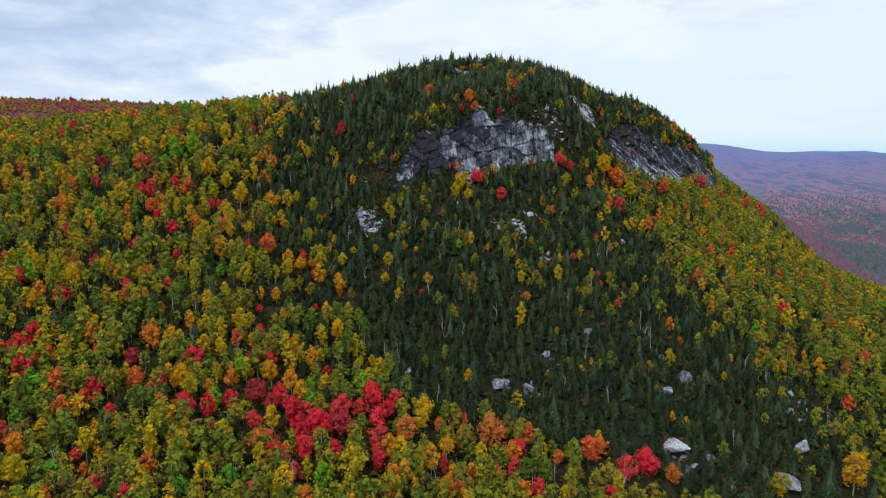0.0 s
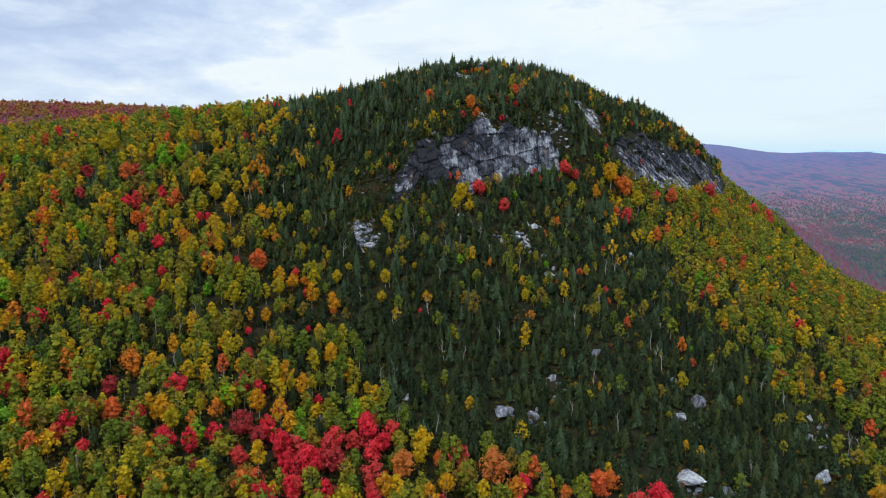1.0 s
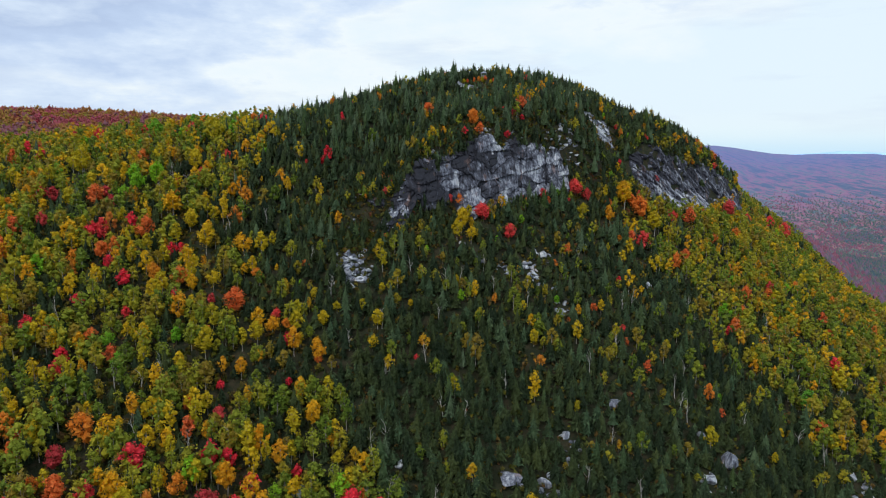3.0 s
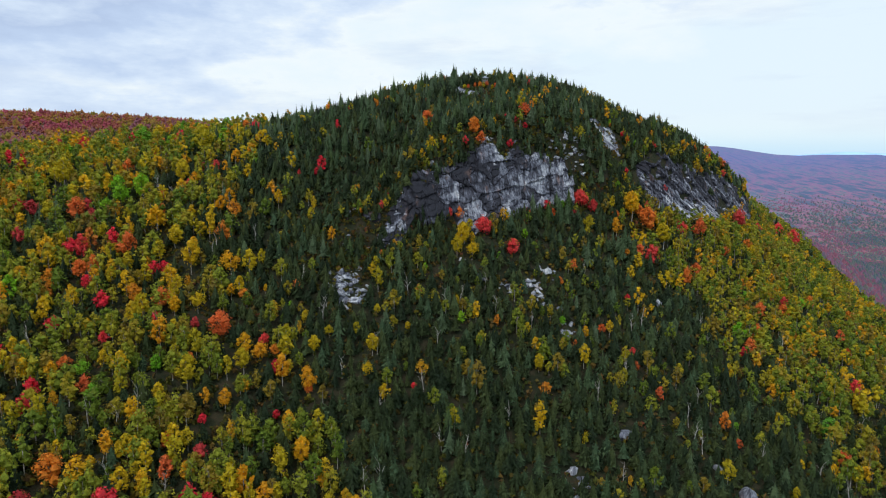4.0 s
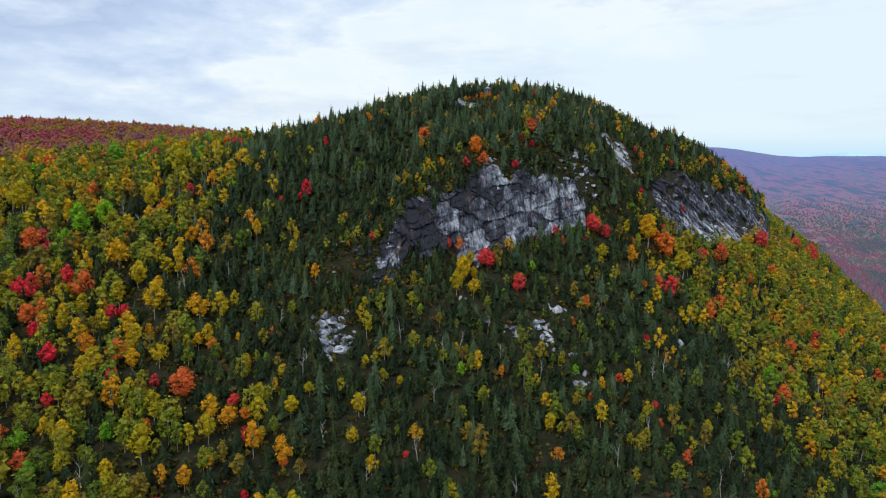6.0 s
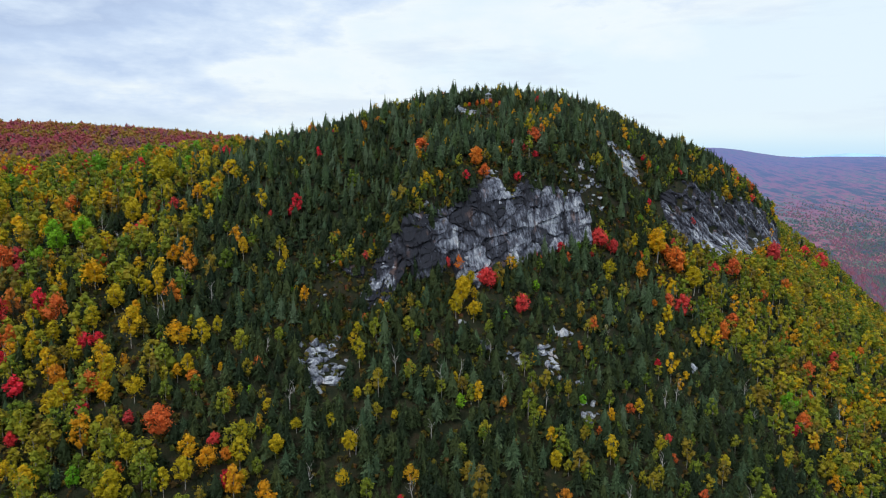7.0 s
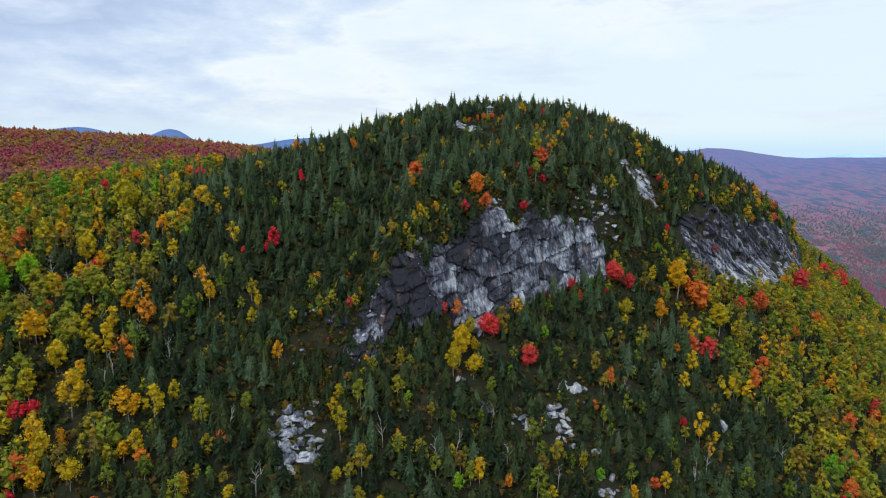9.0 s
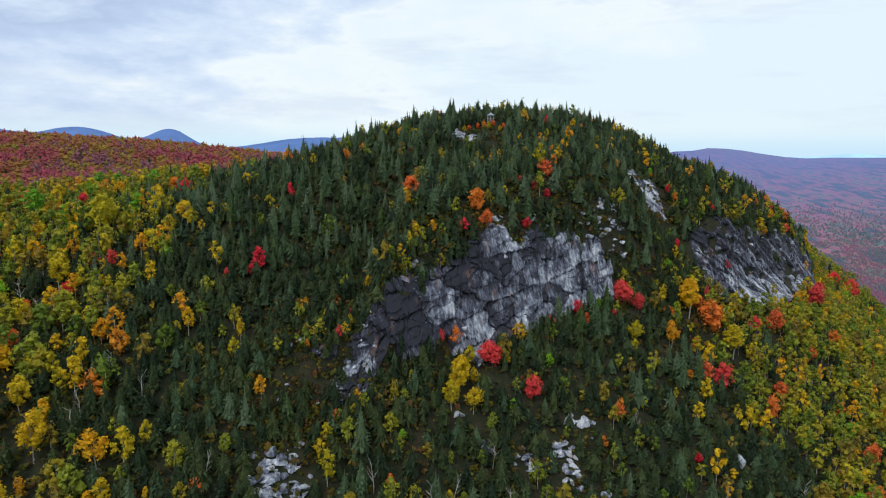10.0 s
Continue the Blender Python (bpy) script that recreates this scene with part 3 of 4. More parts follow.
def rotation(a, s, sz):
    c, n = math.cos(a) * s, math.sin(a) * s
    return np.array(((c, -n, 0), (n, c, 0), (0, 0, sz)))


rng = np.random.RandomState(11)
SITES = {k: [] for k in KINDS}  # x, y, scale
crowns = []
for table in (SPECIAL, MORE, NEAREST, SUMMIT):
    for kind, rows in table.items():
        wide = {"birch": 2.5, "red": 2.9, "orange": 2.8, "green": 3.2, "pine": 2.6}[kind]
        for x, y, r in rows:
            SITES[kind].append((x, y, min(r, 5.0) / wide * 0.95))
            crowns.append((x, y, r))
for _ in range(10):  # the thick of the red maples below the talus
    a, d = rng.uniform(0, 6.28), 20 * math.sqrt(rng.uniform())
    SITES["red"].append((-38 + 1.3 * d * math.cos(a), 182 + 0.75 * d * math.sin(a), rng.uniform(0.8, 1.25)))
    crowns.append((*SITES["red"][-1][:2], 2.4))
CR = np.array(crowns)
BR = np.array(tuple((x, y, r * 1.2) for x, y, r in BARE) + ((92, 421, 5.0), (98, 419, 5.5), (88, 424, 4.0), (95, 430, 6.0), (100, 436, 5.0)) + tuple((x * 0.985, y - r - 2.0, r * 0.6) for x, y, r in BARE if y < 330))


def bare_span(f, x):
    return tuple(float(np.interp(x, [p[0] for p in f], [p[k] for p in f])) for k in (1, 2))


def blocked(x, y, own):
    if np.any(np.hypot(BR[:, 0] - x, BR[:, 1] - y) < BR[:, 2] + own * 0.4):
        return True
    if np.any(np.hypot(CR[:, 0] - x, CR[:, 1] - 2.0 - y) < CR[:, 2] * 0.85 + own * 0.8):
        return True
    for c, f in zip(CRAGS, FACES):
        if f[0][0] - 1 < x < f[-1][0] + 1:
            d = y - crag_line(c, x)
            lo, hi = bare_span(f, x)
            if lo * c[8] - own * 1.2 < d < hi * c[8] - 2.0 and rng.uniform() > (0.4 if c[0] < 10 else 0.02 if x < 90 else 0.05):
                return True
    return abs(x - 24.5 + 0.05 * (447 - y)) < (3.8 if y > 434 else 1.5 * own - 0.8) and 405 < y < 453


def sow(x0, x1, y0, y1, step, keep):
    for gy in np.arange(y0, y1, step):
        for gx in np.arange(x0, x1, step):
            x, y = gx + rng.uniform(-0.48, 0.48) * step, gy + rng.uniform(-0.48, 0.48) * step
            if keep(x, y):
                yield x, y


# the part of the mountain that faces the flight
def facing(x, y):
    return y < 478 + 0.55 * max(x, 0) - 0.25 * max(-x, 0) and y > 118 + 0.15 * abs(x) and abs(x + 0) < 40 + 0.72 * y


for x, y in sow(-300, 340, 118, 640, 2.8, facing):
    s = shares(x, y)
    k = KINDS[rng.choice(7, p=s / s.sum())]
    if k not in ("spruce", "pine") and rng.uniform() > 0.58 or k == "spruce" and rng.uniform() > 0.93 or k == "pine" and rng.uniform() > 0.6:
        continue
    if blocked(x, y, 1.3 if k in ("spruce", "pine") else 2.2):
        continue
    size = rng.uniform(0.50, 1.18) if k in ("spruce", "pine") else rng.uniform(0.58, 1.15)
    if k == "spruce" and y > 345 and rng.uniform() < (0.5 if x > 60 and y > 425 else 0.08):
        size *= 1.3
    if k not in ("spruce", "pine") and min(x - edge(LEFT_EDGE, y), edge(RIGHT_EDGE, y) - x) > 8:
        size *= rng.uniform(0.55, 0.95)
    if abs(x - 24.5 + 0.05 * (447 - y)) < 5 and 395 < y < 438:
        size = min(size, 0.45)
    SITES[k].append((x, y, size))

# small spruces and saplings clinging to the steep ground about the crags
for c, f in zip(CRAGS, FACES):
    for x, y in sow(f[0][0] - 14, f[-1][0] + 12, 300, 540, 2.1, lambda x, y: True):
        lo, hi = bare_span(f, x)
        d = y - crag_line(c, x)
        near = hi * c[8] - 1.0 < d < hi * c[8] + 11 or lo * c[8] - 9 < d < lo * c[8] - 2.0 or not f[0][0] < x < f[-1][0] and abs(d) < 14
        if near and rng.uniform() < 0.8 and not blocked(x, y, 0.8):
            k = KINDS[rng.choice(7, p=(0.88, 0.05, 0.03, 0.015, 0.015, 0.01, 0.0))]
            SITES[k].append((x, y, rng.uniform(0.4, 0.85) if k == "spruce" else rng.uniform(0.3, 0.6)))

WORDS = {
    "spruce": ("spruce", "dark green spruce with drooping boughs on the rocky slope", "spruces on the slope", "spruce"),
    "pine": ("pine", "tall grey-green white pine rising above the spruces", "pines on the knob", "spruce"),
    "aspen": ("aspen", "olive and yellow-green broadleaf tree turning in autumn", "olive broadleaf trees", "birch"),
    "birch": ("birch", "golden yellow birch with a slim white trunk", "yellow birches", "birch"),
    "orange": ("orange_maple", "bright orange maple in autumn leaf", "orange maples", "spruce"),
    "red": ("red_maple", "vivid red maple in full autumn colour", "red maples", "spruce"),
    "green": ("green_maple", "fresh green maple not yet turned", "green maples", "spruce"),
}
for kind in KINDS:
    name, label, group, bark_kind = WORDS[kind]
    rows = SITES[kind]
    zs = height([r[0] for r in rows], [r[1] for r in rows])
    named = sum(len(table.get(kind, ())) for table in (SPECIAL, MORE, NEAREST, SUMMIT))
    order = list(range(named)) + sorted(range(named, len(rows)), key=lambda i: abs(rows[i][0]) * 0.8 + abs(rows[i][1] - 245))
    single, mass = order[:290], order[290:]
    models = []
    for v in range(8):
        (cv, cf), (tv, tf) = make_kind(kind, 100 * v + 7 + len(kind), True if v < 5 else "large")
        models.append((raw_mesh(name + "_crown", cv, cf, [LEAF[kind]]), raw_mesh(name + "_trunk", tv, tf, [BARK[bark_kind]], smooth=True)))
    made = {}
    for n, i in enumerate(single):
        x, y, s = rows[i]
        v = 5 + n % 3 if i < named else n % 5
        m = Matrix.LocRotScale((x, y, zs[i]), Euler((0, 0, rng.uniform(0, 6.28))), (s, s, s * rng.uniform(0.9, 1.15) * (0.92 if i < named else 1)))
        if v not in made:
            tree = new(name)
            tree.empty_display_size = 0.5
            tagged(tree, label, "tree", group)
            part("crown", models[v][0], tree)
            part("trunk", models[v][1], tree)
            tree.matrix_basis = m
            made[v] = tree
        else:
            t = copy_thing(made[v], Matrix())
            t.matrix_basis = m
    if mass:
        coarse = [make_kind(kind, 500 + 31 * v, "low") for v in range(6)]
        closer = [make_kind(kind, 800 + 31 * v, "mid") for v in range(6)]
        V, F, I, T, n = [], [], [], [], 0
        for i in mass:
            x, y, s = rows[i]
            z = zs[i]
            mat = rotation(rng.uniform(0, 6.28), s, s * rng.uniform(0.9, 1.15))
            tint = rng.uniform()
            for slot, (pv, pf) in enumerate((closer if y < 300 or x < -70 and y < 345 else coarse)[rng.randint(6)]):
                V.append(pv @ mat.T + (x, y, z))
                F.append(pf + n)
                I.append(np.full(len(pf), slot))
                T.append(np.full(len(pv), tint))
                n += len(pv)
        stand = new(name + "_forest", raw_mesh(name + "_forest", np.concatenate(V), np.concatenate(F), [LEAF[kind], BARK[bark_kind]], np.concatenate(I), np.concatenate(T)))
        tagged(stand, label + ", many of them covering the mountainside", "forest", kind="stuff")


def far_stand(name, label, kind, sites, shapes, mat, hue=None):
    V, F, T, n = [], [], [], 0
    zs = height([q[0] for q in sites], [q[1] for q in sites])
    for (x, y, s), z in zip(sites, zs):
        pv, pf = shapes[rng.randint(len(shapes))]
        V.append(pv @ rotation(rng.uniform(0, 6.28), s, s * rng.uniform(0.8, 1.1)).T + (x, y, z))
        F.append(pf + n)
        T.append(np.full(len(pv), hue(x, y) if hue else rng.uniform()))
        n += len(pv)
    return tagged(new(name, raw_mesh(name, np.concatenate(V), np.concatenate(F), [mat], tint=np.concatenate(T))), label, "forest", kind=kind)


# low growth between the trees and about the rocks
shrub_shapes = [leafy_crown(np.random.RandomState(20 + v), 0.0, 1.6, 1.3, 2, 7, 0.50, 0.6) for v in range(6)]
shrubs = [(x, y, rng.uniform(0.6, 1.7)) for x, y in sow(-150, 180, 130, 440, 3.6, lambda x, y: facing(x, y) and abs(x) < 30 + 0.6 * y and not any(c[0] > 10 and lo * c[8] < y - crag_line(c, x) < hi * c[8] for c, f in zip(CRAGS, FACES) if f[0][0] < x < f[-1][0] for lo, hi in (bare_span(f, x),)))]
for c, f in zip(CRAGS, FACES):
    for x, y in sow(f[0][0] - 20, f[-1][0] + 18, 290, 545, 2.2, lambda x, y: True):
        d = y - crag_line(c, x)
        lo, hi = bare_span(f, x) if f[0][0] - 1 < x < f[-1][0] + 1 else (9, 9)
        if -14 < d < 20 and not lo * c[8] - 0.5 < d < hi * c[8] + 0.5:
            shrubs.append((x, y, rng.uniform(0.5, 1.5)))
for x, y in sow(-190, 20, 130, 330, 3.8, lambda x, y: facing(x, y) and x < edge(LEFT_EDGE, y) + 6):
    shrubs.append((x, y, rng.uniform(0.9, 1.8)))
for x, y in sow(-48, -4, 292, 328, 1.5, lambda x, y: rng.uniform() < 0.6):
    shrubs.append((x, y, rng.uniform(0.4, 1.0)))
far_stand("undergrowth", "low brown and olive shrubs and saplings between the trees", "stuff", shrubs, shrub_shapes, LEAF["shrub"])


# the high woods to the west, late in their colour
def plateau(x, y):
    b = math.degrees(math.atan2(x, y))
    return -43 < b < -3 and y > 478 - 0.25 * max(-x, 0) and math.hypot(x, y) < 1010 and rng.uniform() < 0.93


def plateau_hue(x, y):
    """Reds gather in patches, olive and ochre between them."""
    n = noise.noise(Vector((x * 0.012, y * 0.012, 4))) * 0.5 + noise.noise(Vector((x * 0.035, y * 0.03, 9))) * 0.3
    return min(0.97, max(0.02, 0.42 + n * 1.1 + rng.uniform(-0.24, 0.24)))


crown_shapes = [make_kind("plateau", 900 + v, "low")[0] for v in range(6)]
far_stand("plateau_forest", "dark red and maroon autumn woods on the high plateau", "stuff", [(x, y, rng.uniform(0.7, 1.15)) for x, y in sow(-720, 0, 380, 1000, 7.4, plateau)], crown_shapes, LEAF["plateau"], plateau_hue)
firs = [make_kind("spruce", 950 + v, "low")[0] for v in range(4)]
far_stand("plateau_spruces", "scattered dark spruces on the high plateau", "stuff", [(x, y, rng.uniform(0.7, 1.05)) for x, y in sow(-620, 0, 370, 800, 19, lambda x, y: plateau(x, y) and rng.uniform() < 0.62)], firs, LEAF["spruce"])


# the slope and the valley to the east
def eastern(x, y):
    b = math.degrees(math.atan2(x, y))
    return 17 < b < 43 and not facing(x, y) and x > 120 and math.hypot(x, y) < 1000


low_shapes = [leafy_crown(np.random.RandomState(40 + v), 0.8, 7.5, 3.2, 6, 8, 0.8, 0.85) for v in range(5)]
far_stand("east_slope_forest", "olive and yellow autumn woods running down to the valley", "stuff", [(x, y, rng.uniform(0.7, 1.1)) for x, y in sow(120, 760, 250, 900, 6.6, lambda x, y: eastern(x, y) and math.hypot(x, y) < 760)], low_shapes, LEAF["aspen"])
blobs = []
for v in range(6):
    r = np.random.RandomState(70 + v)
    ring = np.array([(math.cos(q), math.sin(q), 0.0) for q in np.arange(5) * 1.2566]) * r.uniform(2.6, 4.4, (5, 1)) + (0, 0, -2.5)
    blobs.append((np.concatenate([ring, [(r.uniform(-0.8, 0.8), r.uniform(-0.8, 0.8), r.uniform(2.2, 3.4))]]), np.array([(i, (i + 1) % 5, 5) for i in range(5)])))
valley_sites = []
for _ in range(150000):
    b, d = radians(rng.uniform(17, 43)), math.sqrt(rng.uniform(650 ** 2, 2700 ** 2))
    if rng.uniform() > min(1, (1000 / d) ** 1.5) * (1 - float(ease((d - 1600) / 1100))):
        continue
    x, y = d * math.sin(b), d * math.cos(b)
    if noise.noise(Vector((x * 0.006, y * 0.004, 5))) + noise.noise(Vector((x * 0.03, y * 0.02, 1))) * 0.7 > -0.45:
        valley_sites.append((x, y, rng.uniform(0.8, 1.5)))


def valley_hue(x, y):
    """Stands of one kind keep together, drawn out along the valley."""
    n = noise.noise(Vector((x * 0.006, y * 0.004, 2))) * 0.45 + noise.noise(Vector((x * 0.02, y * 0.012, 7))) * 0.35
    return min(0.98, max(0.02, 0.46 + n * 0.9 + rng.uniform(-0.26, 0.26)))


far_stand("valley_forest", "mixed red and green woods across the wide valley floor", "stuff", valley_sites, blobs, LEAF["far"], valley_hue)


# ---- rock ----
def spot(x, k, cx, wx, ck, wk):
    return np.exp(-((x - cx) / wx) ** 2 - ((k - ck) / wk) ** 2)


def stain(x, k):
    """Where the cliffs stay wet and dark and where they are bleached."""
    main = -0.24 * sigmoid((1 - x) / 2.5) - 0.26 * spot(x, k, 8, 6, 0.80, 0.24) + 0.36 * spot(x, k, 19, 5, 1.0, 0.16) + 0.30 * spot(x, k, 6, 4, 0.40, 0.16) + 0.14 * spot(x, k, 20, 12, 0.25, 0.2)
    main = main + 0.12 * spot(x, k, 44, 5, 0.55, 0.3) - 0.30 * spot(x, k, 33, 5, 0.82, 0.2) - 0.34 * spot(x, k, 50.5, 1.0, 0.6, 0.3) + 0.1 * spot(x, k, 57, 4, 0.9, 0.2) + 0.04
    slabs = 0.22 - 0.26 * sigmoid((k - 0.55) / 0.08) + 0.22 * spot(x, k, 178, 30, 0.16, 0.16) - 0.20 * sigmoid((122 - x) / 5) + 0.10 * spot(x, k, 140, 14, 0.2, 0.2)
    low = 0.06 - 0.25 * sigmoid((k - 0.6) / 0.1)
    return np.where(x > 105, slabs, np.where(x > 78, 0.30, np.where(x < -14.5, low, main)))


def dice(i, j, seed):
    """A number from 0 to 1 for each cell i, j."""
    v = np.sin(i * 127.1 + j * 311.7 + seed * 74.7) * 43758.5453
    return v - np.floor(v)


def soft_noise(x, z, scale, seed):
    """Smooth noise from -1 to 1."""
    x, z = x * scale, z * scale
    i, j = np.floor(x), np.floor(z)
    u, v = ease(x - i), ease(z - j)
    a, b = dice(i, j, seed), dice(i + 1, j, seed)
    c, d = dice(i, j + 1, seed), dice(i + 1, j + 1, seed)
    return (a + (b - a) * u + (c - a) * v + (a - b - c + d) * u * v) * 2 - 1


def facets(x, z, long, tall, lean, seed):
    """Broken facets of uneven size: for every point three numbers of its facet, where it lies on it, and how near an open joint is."""
    u = (x + lean * z * 0.3) / long + 0.12 * soft_noise(x, z, 1.1 / long, seed) + 0.03 * soft_noise(x, z, 4.0 / long, seed + 1)
    v = (z - lean * x) / tall + 0.12 * soft_noise(x, z, 0.9 / tall, seed + 2) + 0.03 * soft_noise(x, z, 4.0 / tall, seed + 3)
    i, j = np.floor(u), np.floor(v)
    f1, f2 = np.full(x.shape, 9.0), np.full(x.shape, 9.0)
    ci, cj, du, dv = i * 0, j * 0, i * 0, j * 0
    for a in (-1, 0, 1):
        for b in (-1, 0, 1):
            p = i + a + 0.1 + 0.8 * dice(i + a, j + b, seed + 4)
            q = j + b + 0.1 + 0.8 * dice(i + a, j + b, seed + 5)
            slant = (dice(i + a, j + b, seed + 9) - 0.5) * 0.9
            d = np.maximum(np.abs(u - p + slant * (v - q)), np.abs(v - q - slant * 0.5 * (u - p)))
            near = d < f1
            f2 = np.where(near, f1, np.minimum(f2, d))
            ci, cj = np.where(near, i + a, ci), np.where(near, j + b, cj)
            du, dv = np.where(near, u - p, du), np.where(near, v - q, dv)
            f1 = np.where(near, d, f1)
    return dice(ci, cj, seed + 6), dice(ci, cj, seed + 7), dice(ci, cj, seed + 8), du, dv, (f2 - f1) * min(long, tall)


def crag_mesh(c, name, nx, ns, out, seed, lean, tall, long, patchy, ends):
    """A broken rock face laid over a crag: faceted slabs, ledges and open joints."""
    xs = np.linspace(ends[0][0], ends[-1][0], nx)
    ragged = 0.06 * soft_noise(xs, xs * 0, 0.4, seed) + 0.05 * soft_noise(xs, xs * 0, 1.3, seed + 1)
    lo = np.interp(xs, [p[0] for p in ends], [p[1] for p in ends]) - 0.10 + ragged
    hi = np.interp(xs, [p[0] for p in ends], [p[2] for p in ends]) + 0.08 + ragged[::-1]
    K = np.repeat(np.linspace(0, 1, ns)[:, None], nx, 1)
    X = np.repeat(xs[None], ns, 0)
    Y = crag_line(c, X) + (lo + (hi - lo) * K) * c[8]
    Z = height(X, Y)
    e = 0.5
    gx = (height(X + e, Y) - height(X - e, Y)) / (2 * e)
    gy = (height(X, Y + e) - height(X, Y - e)) / (2 * e)
    N = np.stack([-gx, -gy, np.ones_like(gx)], -1)
    N /= np.linalg.norm(N, axis=-1)[..., None]
    a1, b1, c1, fu, fv, g1 = facets(X, Z, long, tall, lean, seed)
    a2, b2, c2, su, sv, g2 = facets(X, Z, long * 0.38, tall * 0.45, lean * 1.3, seed + 20)
    open1 = np.clip(1 - g1 / 0.40, 0, 1) * (c1 > 0.6)
    open2 = np.clip(1 - g2 / 0.25, 0, 1) * (c2 > 0.75)
    D = 1.2 + 0.9 * a1 + fu * (c1 - 0.5) * 1.6 - fv * (0.2 + 0.6 * b1) + 0.28 * a2 + su * (c2 - 0.5) * 0.6 - sv * 0.2
    D = D - 1.5 * open1 - 0.6 * open2 + 0.12 * soft_noise(X, Z, 1.1, seed + 9)
    T = 0.29 + stain(X, K) + 0.50 * (b1 - 0.5) + 0.26 * (b2 - 0.5) + 0.12 * soft_noise(X, Z, 0.22, seed + 7) - 0.5 * open1 - 0.3 * open2
    fade = ease((X - xs[0]) / 4) * ease((xs[-1] - X) / 4) * ease(K / 0.07) * ease((1 - K) / 0.09)
    if patchy:
        fade = fade * ease((soft_noise(X, Z, 0.17, seed + 30) + 0.5 * soft_noise(X, Z, 0.5, seed + 31) + 1 - patchy) / 0.4)
    D = np.maximum(D, 0.25) * out * fade + (fade - 1) * 2.0
    P = np.stack([X, Y, Z], -1) + N * D[..., None] * (1.0, 1.0, 0.45)
    i = (np.arange(ns - 1)[:, None] * nx + np.arange(nx - 1)).ravel()
    return raw_mesh(name, P.reshape(-1, 3), np.stack([i, i + 1, i + nx + 1, i + nx], 1), [ROCK], tint=T.ravel())


def stone(seed, flat=0.7, cuts=9):
    """A broken granite block: a ball of rock cut flat on many sides."""
    r = random.Random(seed)
    bm = bmesh.new()
    bmesh.ops.create_icosphere(bm, subdivisions=2, radius=1.15)
    for _ in range(cuts):
        n = Vector((r.uniform(-1, 1), r.uniform(-1, 1), r.uniform(-0.7, 1))).normalized()
        d = r.uniform(0.38, 0.72)
        for v in bm.verts:
            over = v.co.dot(n) - d
            if over > 0:
                v.co -= n * over
    for v in bm.verts:
        v.co += Vector((r.uniform(-1, 1), r.uniform(-1, 1), r.uniform(-1, 1))) * 0.02
        v.co.z *= flat
    bmesh.ops.remove_doubles(bm, verts=bm.verts, dist=0.02)
    me = bpy.data.meshes.new("stone")
    bm.to_mesh(me)
    bm.free()
    me.materials.append(ROCK)
    me.attributes.new("tint", "FLOAT", "POINT").data.foreach_set("value", np.full(len(me.vertices), 0.46 + 0.07 * (seed % 5), np.float32))
    return me


STONES = [stone(s, 0.55 + 0.1 * (s % 4), 8 + s % 4) for s in range(10)]
crag_words = (("broad grey granite cliff with dark streaks and ledges", 300, 120, 1.0, 0.20, 7.0, 9.0, 0.0), ("steep slabby granite cliff at the shoulder of the knob", 280, 120, 0.85, -0.85, 2.6, 10.0, 0.35), ("low broken granite ledges below the cliff", 110, 50, 0.7, 0.25, 2.6, 4.0, 0.6), ("pale sloping granite slab high on the knob", 60, 60, 0.5, -0.85, 2.2, 8.0, 0.0))
rr = random.Random(5)
for c, ends, (label, nx, ns, out, lean, tall, long, patchy) in zip(CRAGS, FACES, crag_words):
    crag = new("crag")
    tagged(crag, label, "cliff", "granite crags")
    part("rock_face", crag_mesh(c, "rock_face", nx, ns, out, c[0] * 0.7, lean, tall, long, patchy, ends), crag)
    for _ in range(22 if c[0] > 10 else 10):
        x = rr.uniform(ends[0][0] + 4, ends[-1][0] - 4)
        lo, hi = bare_span(ends, x)
        s = rr.uniform(lo, hi)
        y = crag_line(c, x) + s * c[8]
        b = part("block", STONES[rr.randrange(10)], crag)
        q = rr.uniform(0.7, 1.9) * (1 if c[0] > 10 else 0.8)
        b.matrix_basis = Matrix.LocRotScale((x, y - 0.5, ground_z(x, y) + 0.2), Euler((rr.uniform(-0.3, 0.3), rr.uniform(-0.3, 0.3), rr.uniform(0, 6.28))), (q * rr.uniform(0.8, 1.5), q, q * rr.uniform(0.7, 1.3)))

BOULDERS = ((20, 223, 2.6), (23, 222, 2.2), (32, 225, 1.8), (41, 242, 1.4), (-12, 220, 1.5), (61, 257, 1.9), (99, 249, 3.2), (92, 255, 1.7), (89, 240, 2.2), (84, 217, 3.8), (98, 218, 2.3), (128, 217, 4.0), (141, 233, 3.3), (147, 258, 2.1), (150, 252, 2.2), (158, 245, 1.9),
            (41, 234, 1.4), (-36, 207, 1.6), (-39, 205, 1.3), (8, 309, 1.2), (16, 303, 1.3), (47, 301, 1.2), (94, 327, 2.0))
for i, (x, y, r) in enumerate(BOULDERS):
    r *= 1.5
    b = new("boulder", STONES[i % 10])
    tagged(b, "large pale grey granite boulder among the trees", "boulder", "boulders on the slope")
    b.matrix_basis = Matrix.LocRotScale((x, y, ground_z(x, y) + r * 0.40), Euler((rr.uniform(-0.3, 0.3), rr.uniform(-0.35, 0.35), rr.uniform(0, 6.28))), (r * rr.uniform(0.9, 1.25), r * 0.9, r * rr.uniform(0.75, 1.05)))

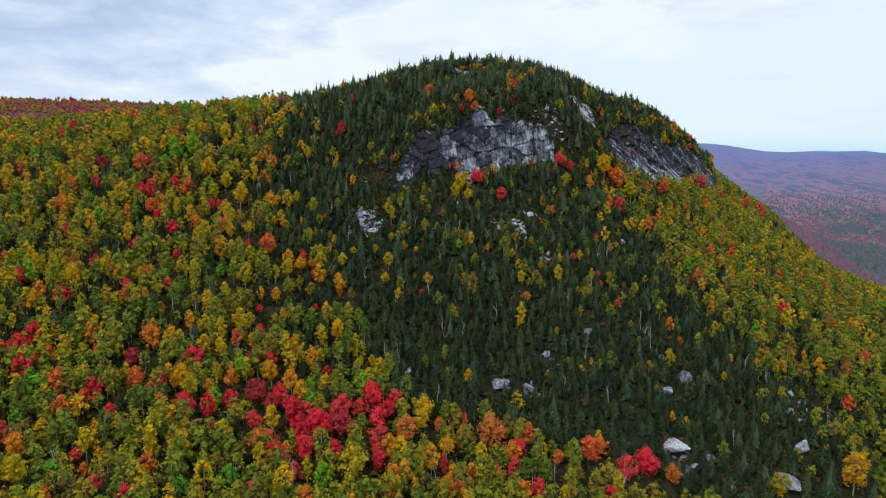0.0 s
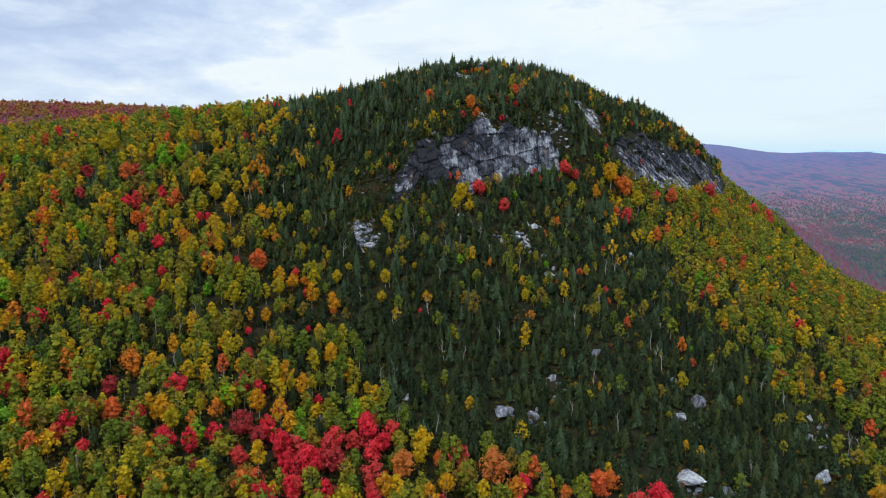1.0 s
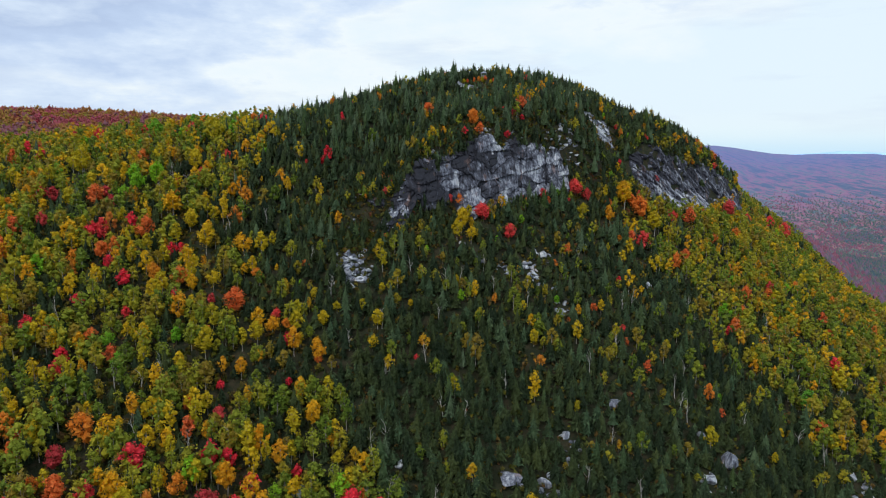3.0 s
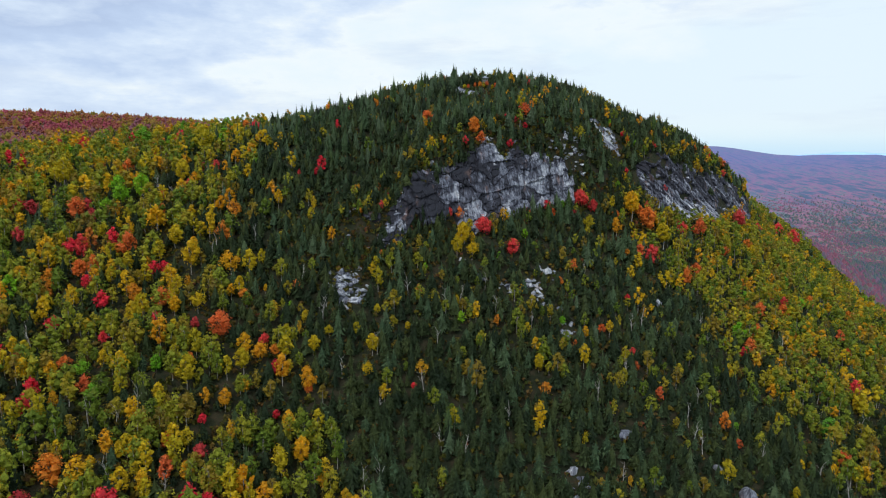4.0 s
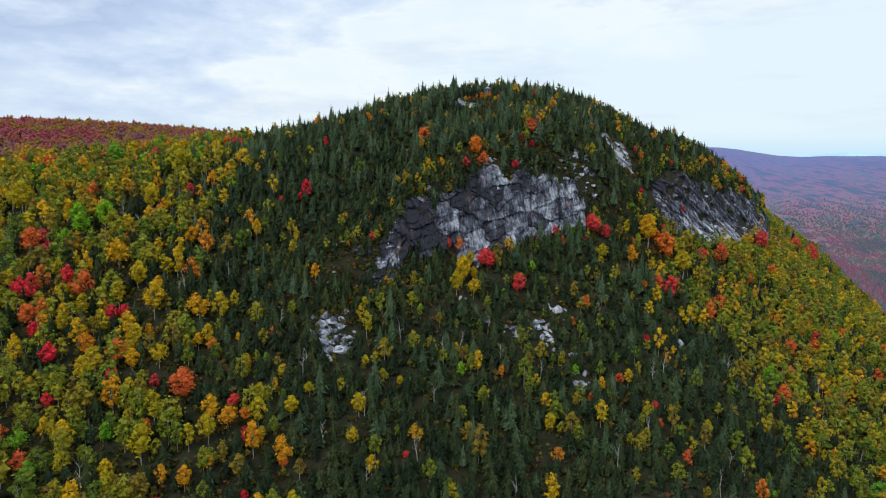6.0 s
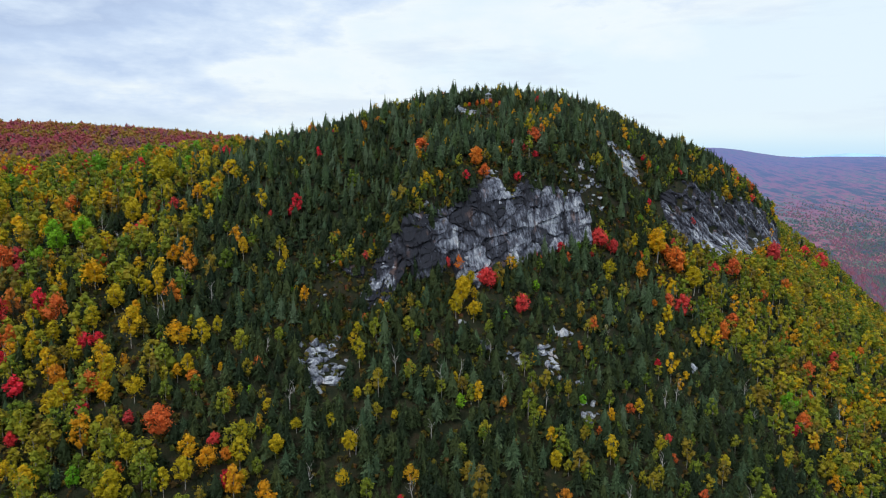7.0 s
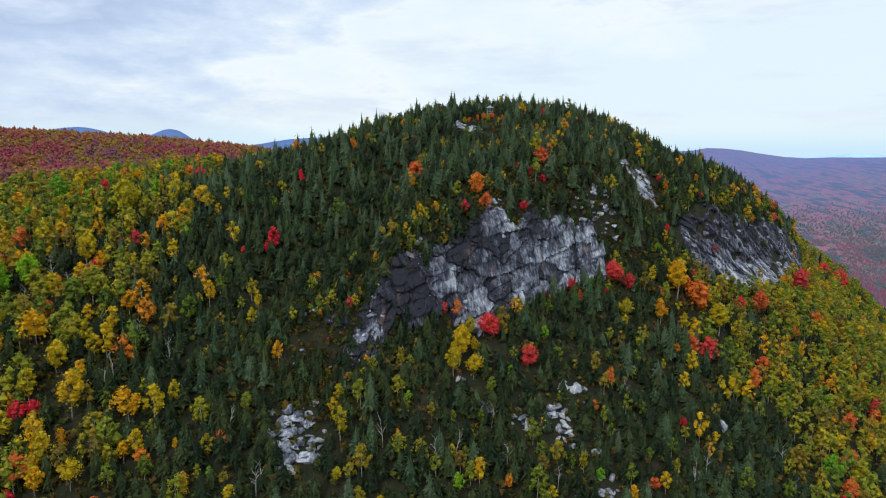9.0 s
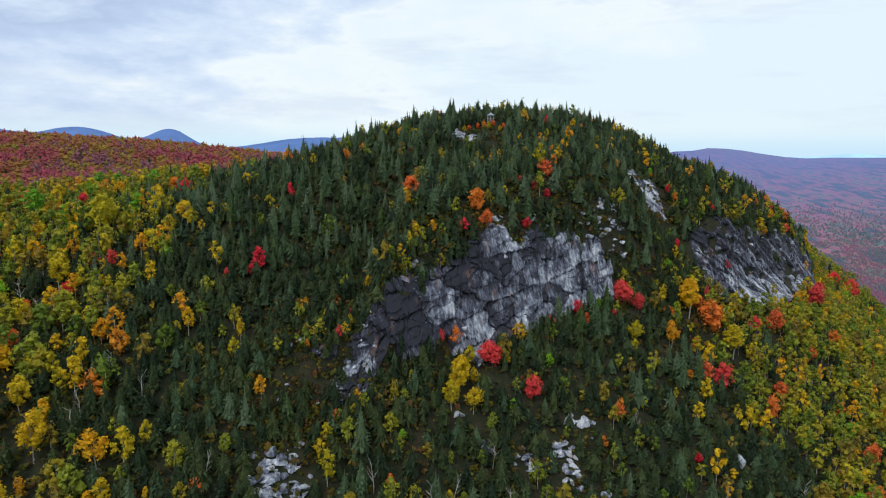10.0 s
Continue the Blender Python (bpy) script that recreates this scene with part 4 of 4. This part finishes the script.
# outcrops: a ledge made of several blocks each
SCREE, LEDGE, STEP, RIM, FIELD = "tumbled pale scree below the ledges", "pale slab outcrop", "grey stepped outcrop in the wood", "pale rim rocks on top of the cliff", "scattered boulder field"
OUTCROPS = ((-33, 285, 4.6, 14, SCREE), (-37, 287, 4.5, 13, SCREE), (-32, 291, 2.4, 5, SCREE), (-35, 280, 2.0, 4, SCREE), (-24, 302, 1.8, 3, LEDGE), (-36, 312, 2.4, 4, LEDGE), (-17, 316, 2.4, 4, LEDGE), (-24, 336, 2.4, 4, LEDGE), (-6, 326, 2.4, 5, RIM), (36, 308, 3.4, 10, STEP), (38, 303, 2.8, 7, STEP), (43, 317, 3.4, 9, STEP), (25, 303, 2.6, 6, STEP), (48, 292, 3.2, 6, STEP), (16, 304, 1.6, 3, STEP))
HIGH = ((10, 427, 4.0, 12, "pale flat ledges under the lookout"), (16, 426, 2.4, 5, "pale flat ledges under the lookout"), (47, 394, 1.8, 3, LEDGE), (132, 447, 2.0, 3, LEDGE), (118, 444, 2.4, 4, LEDGE), (-5, 377, 2.0, 3, LEDGE), (7, 353, 1.8, 3, RIM), (20, 352, 3.2, 8, RIM), (35, 361, 2.6, 5, RIM), (55, 373, 2.6, 5, RIM), (62, 380, 3.6, 8, RIM), (69, 384, 3.4, 7, RIM), (34, 224, 4, 6, FIELD), (90, 242, 5, 8, FIELD), (148, 254, 5, 9, FIELD), (86, 216, 4, 6, FIELD), (-37, 206, 3, 6, FIELD), (41, 238, 4, 7, FIELD))
for x, y, r, n, label in OUTCROPS + HIGH:
    r *= 1.3
    crop = new("outcrop")
    tagged(crop, label + " of granite blocks", "rock outcrop", "rock outcrops")
    for _ in range(n * 2):
        a, d = rr.uniform(0, 6.28), r * math.sqrt(rr.random())
        px, py = x + math.cos(a) * d, y + math.sin(a) * d
        q = rr.uniform(0.45, 1.5) * (0.75 + r * 0.14)
        b = part("block", STONES[rr.randrange(10)], crop)
        b.matrix_basis = Matrix.LocRotScale((px, py, ground_z(px, py) + q * 0.08), Euler((rr.uniform(-0.4, 0.4), rr.uniform(-0.4, 0.4), rr.uniform(0, 6.28))), (q * rr.uniform(0.9, 1.6), q, q * rr.uniform(0.6, 1.1)))

# ---- dead and bare trees ----
def bare_tree(seed, tall):
    r = np.random.RandomState(seed)
    return raw_mesh("bare_tree", *joined([wood(r, tall, 0.15, 9, 4, 1.9, 0.3)]), [BARK["dead"]])


BARE_TREES = [bare_tree(s, 6.5 + s % 3) for s in range(5)]
DEAD = [(86, 262), (88, 259), (-2, 176), (4, 178), (-8, 172), (100, 205), (110, 226), (-86, 212), (-70, 172), (28, 183), (130, 262), (152, 270), (160, 288), (-120, 186), (150, 300), (170, 300), (22, 250), (62, 226), (74, 300), (-84, 292), (-92, 270), (60, 320), (-100, 152), (36, 190)]
DEAD += [(rr.uniform(-130, 170), rr.uniform(150, 330)) for _ in range(75)]
for i, (x, y) in enumerate(DEAD):
    b = new("bare_tree", BARE_TREES[i % 5])
    tagged(b, "leafless grey dead tree standing among the woods", "tree", "bare trees")
    b.matrix_basis = Matrix.LocRotScale((x, y, ground_z(x, y)), Euler((rr.uniform(-0.12, 0.12), rr.uniform(-0.12, 0.12), rr.uniform(0, 6.28))), (1, 1, rr.uniform(0.9, 1.3)))

# ---- the lookout shelter on the summit ----
PAINT = plain("grey_weathered_timber", (0.34, 0.33, 0.34), 0.8, 0.2, 3.0)
ROOF = plain("grey_shingles", (0.30, 0.33, 0.40), 0.7, 0.2, 5.0)


def box_mesh(name, sx, sy, sz, mat, bevel=0.02):
    bm = bmesh.new()
    bmesh.ops.create_cube(bm, size=1.0)
    bmesh.ops.scale(bm, vec=(sx, sy, sz), verts=bm.verts)
    bmesh.ops.bevel(bm, geom=bm.edges[:], offset=bevel, segments=1, affect="EDGES")
    me = bpy.data.meshes.new(name)
    bm.to_mesh(me)
    bm.free()
    me.materials.append(mat)
    return me


def cone_mesh(name, r0, r1, h, sides, mat):
    bm = bmesh.new()
    bmesh.ops.create_cone(bm, cap_ends=True, segments=sides, radius1=r0, radius2=r1, depth=h)
    me = bpy.data.meshes.new(name)
    bm.to_mesh(me)
    bm.free()
    me.materials.append(mat)
    return me


SX, SY = 24.5, 447.0
shelter = new("lookout_shelter")
tagged(shelter, "small grey open-sided timber lookout shelter with a hipped roof", "shelter")
shelter.matrix_basis = Matrix.Translation((SX, SY, ground_z(SX, SY) + 1.6))
part("deck", box_mesh("deck", 3.6, 3.6, 0.2, PAINT), shelter).location = (0, 0, 0)
post = box_mesh("post", 0.26, 0.26, 2.5, PAINT)
for a in range(6):
    p = part("post", post, shelter)
    p.location = (math.cos(a * math.pi / 3 + 0.5) * 1.55, math.sin(a * math.pi / 3 + 0.5) * 1.55, 1.35)
rail = box_mesh("rail", 1.45, 0.08, 0.14, PAINT, 0.01)
for a in range(5):
    p = part("rail", rail, shelter)
    b = a * math.pi / 3 + 0.5 + math.pi / 6
    p.matrix_basis = Matrix.LocRotScale((math.cos(b) * 1.36, math.sin(b) * 1.36, 1.0), Euler((0, 0, b + math.pi / 2)), None)
roof = part("roof", cone_mesh("roof", 2.25, 0.3, 1.0, 6, ROOF), shelter, "low six-sided grey shingle roof")
roof.location = (0, 0, 3.1)
part("finial", cone_mesh("finial", 0.34, 0.05, 0.45, 6, ROOF), roof).location = (0, 0, 0.7)
footing = box_mesh("footing", 0.3, 0.3, 1.6, PAINT)
for a in range(4):
    part("footing", footing, shelter).location = ((a % 2) * 2.6 - 1.3, (a // 2) * 2.6 - 1.3, -0.85)
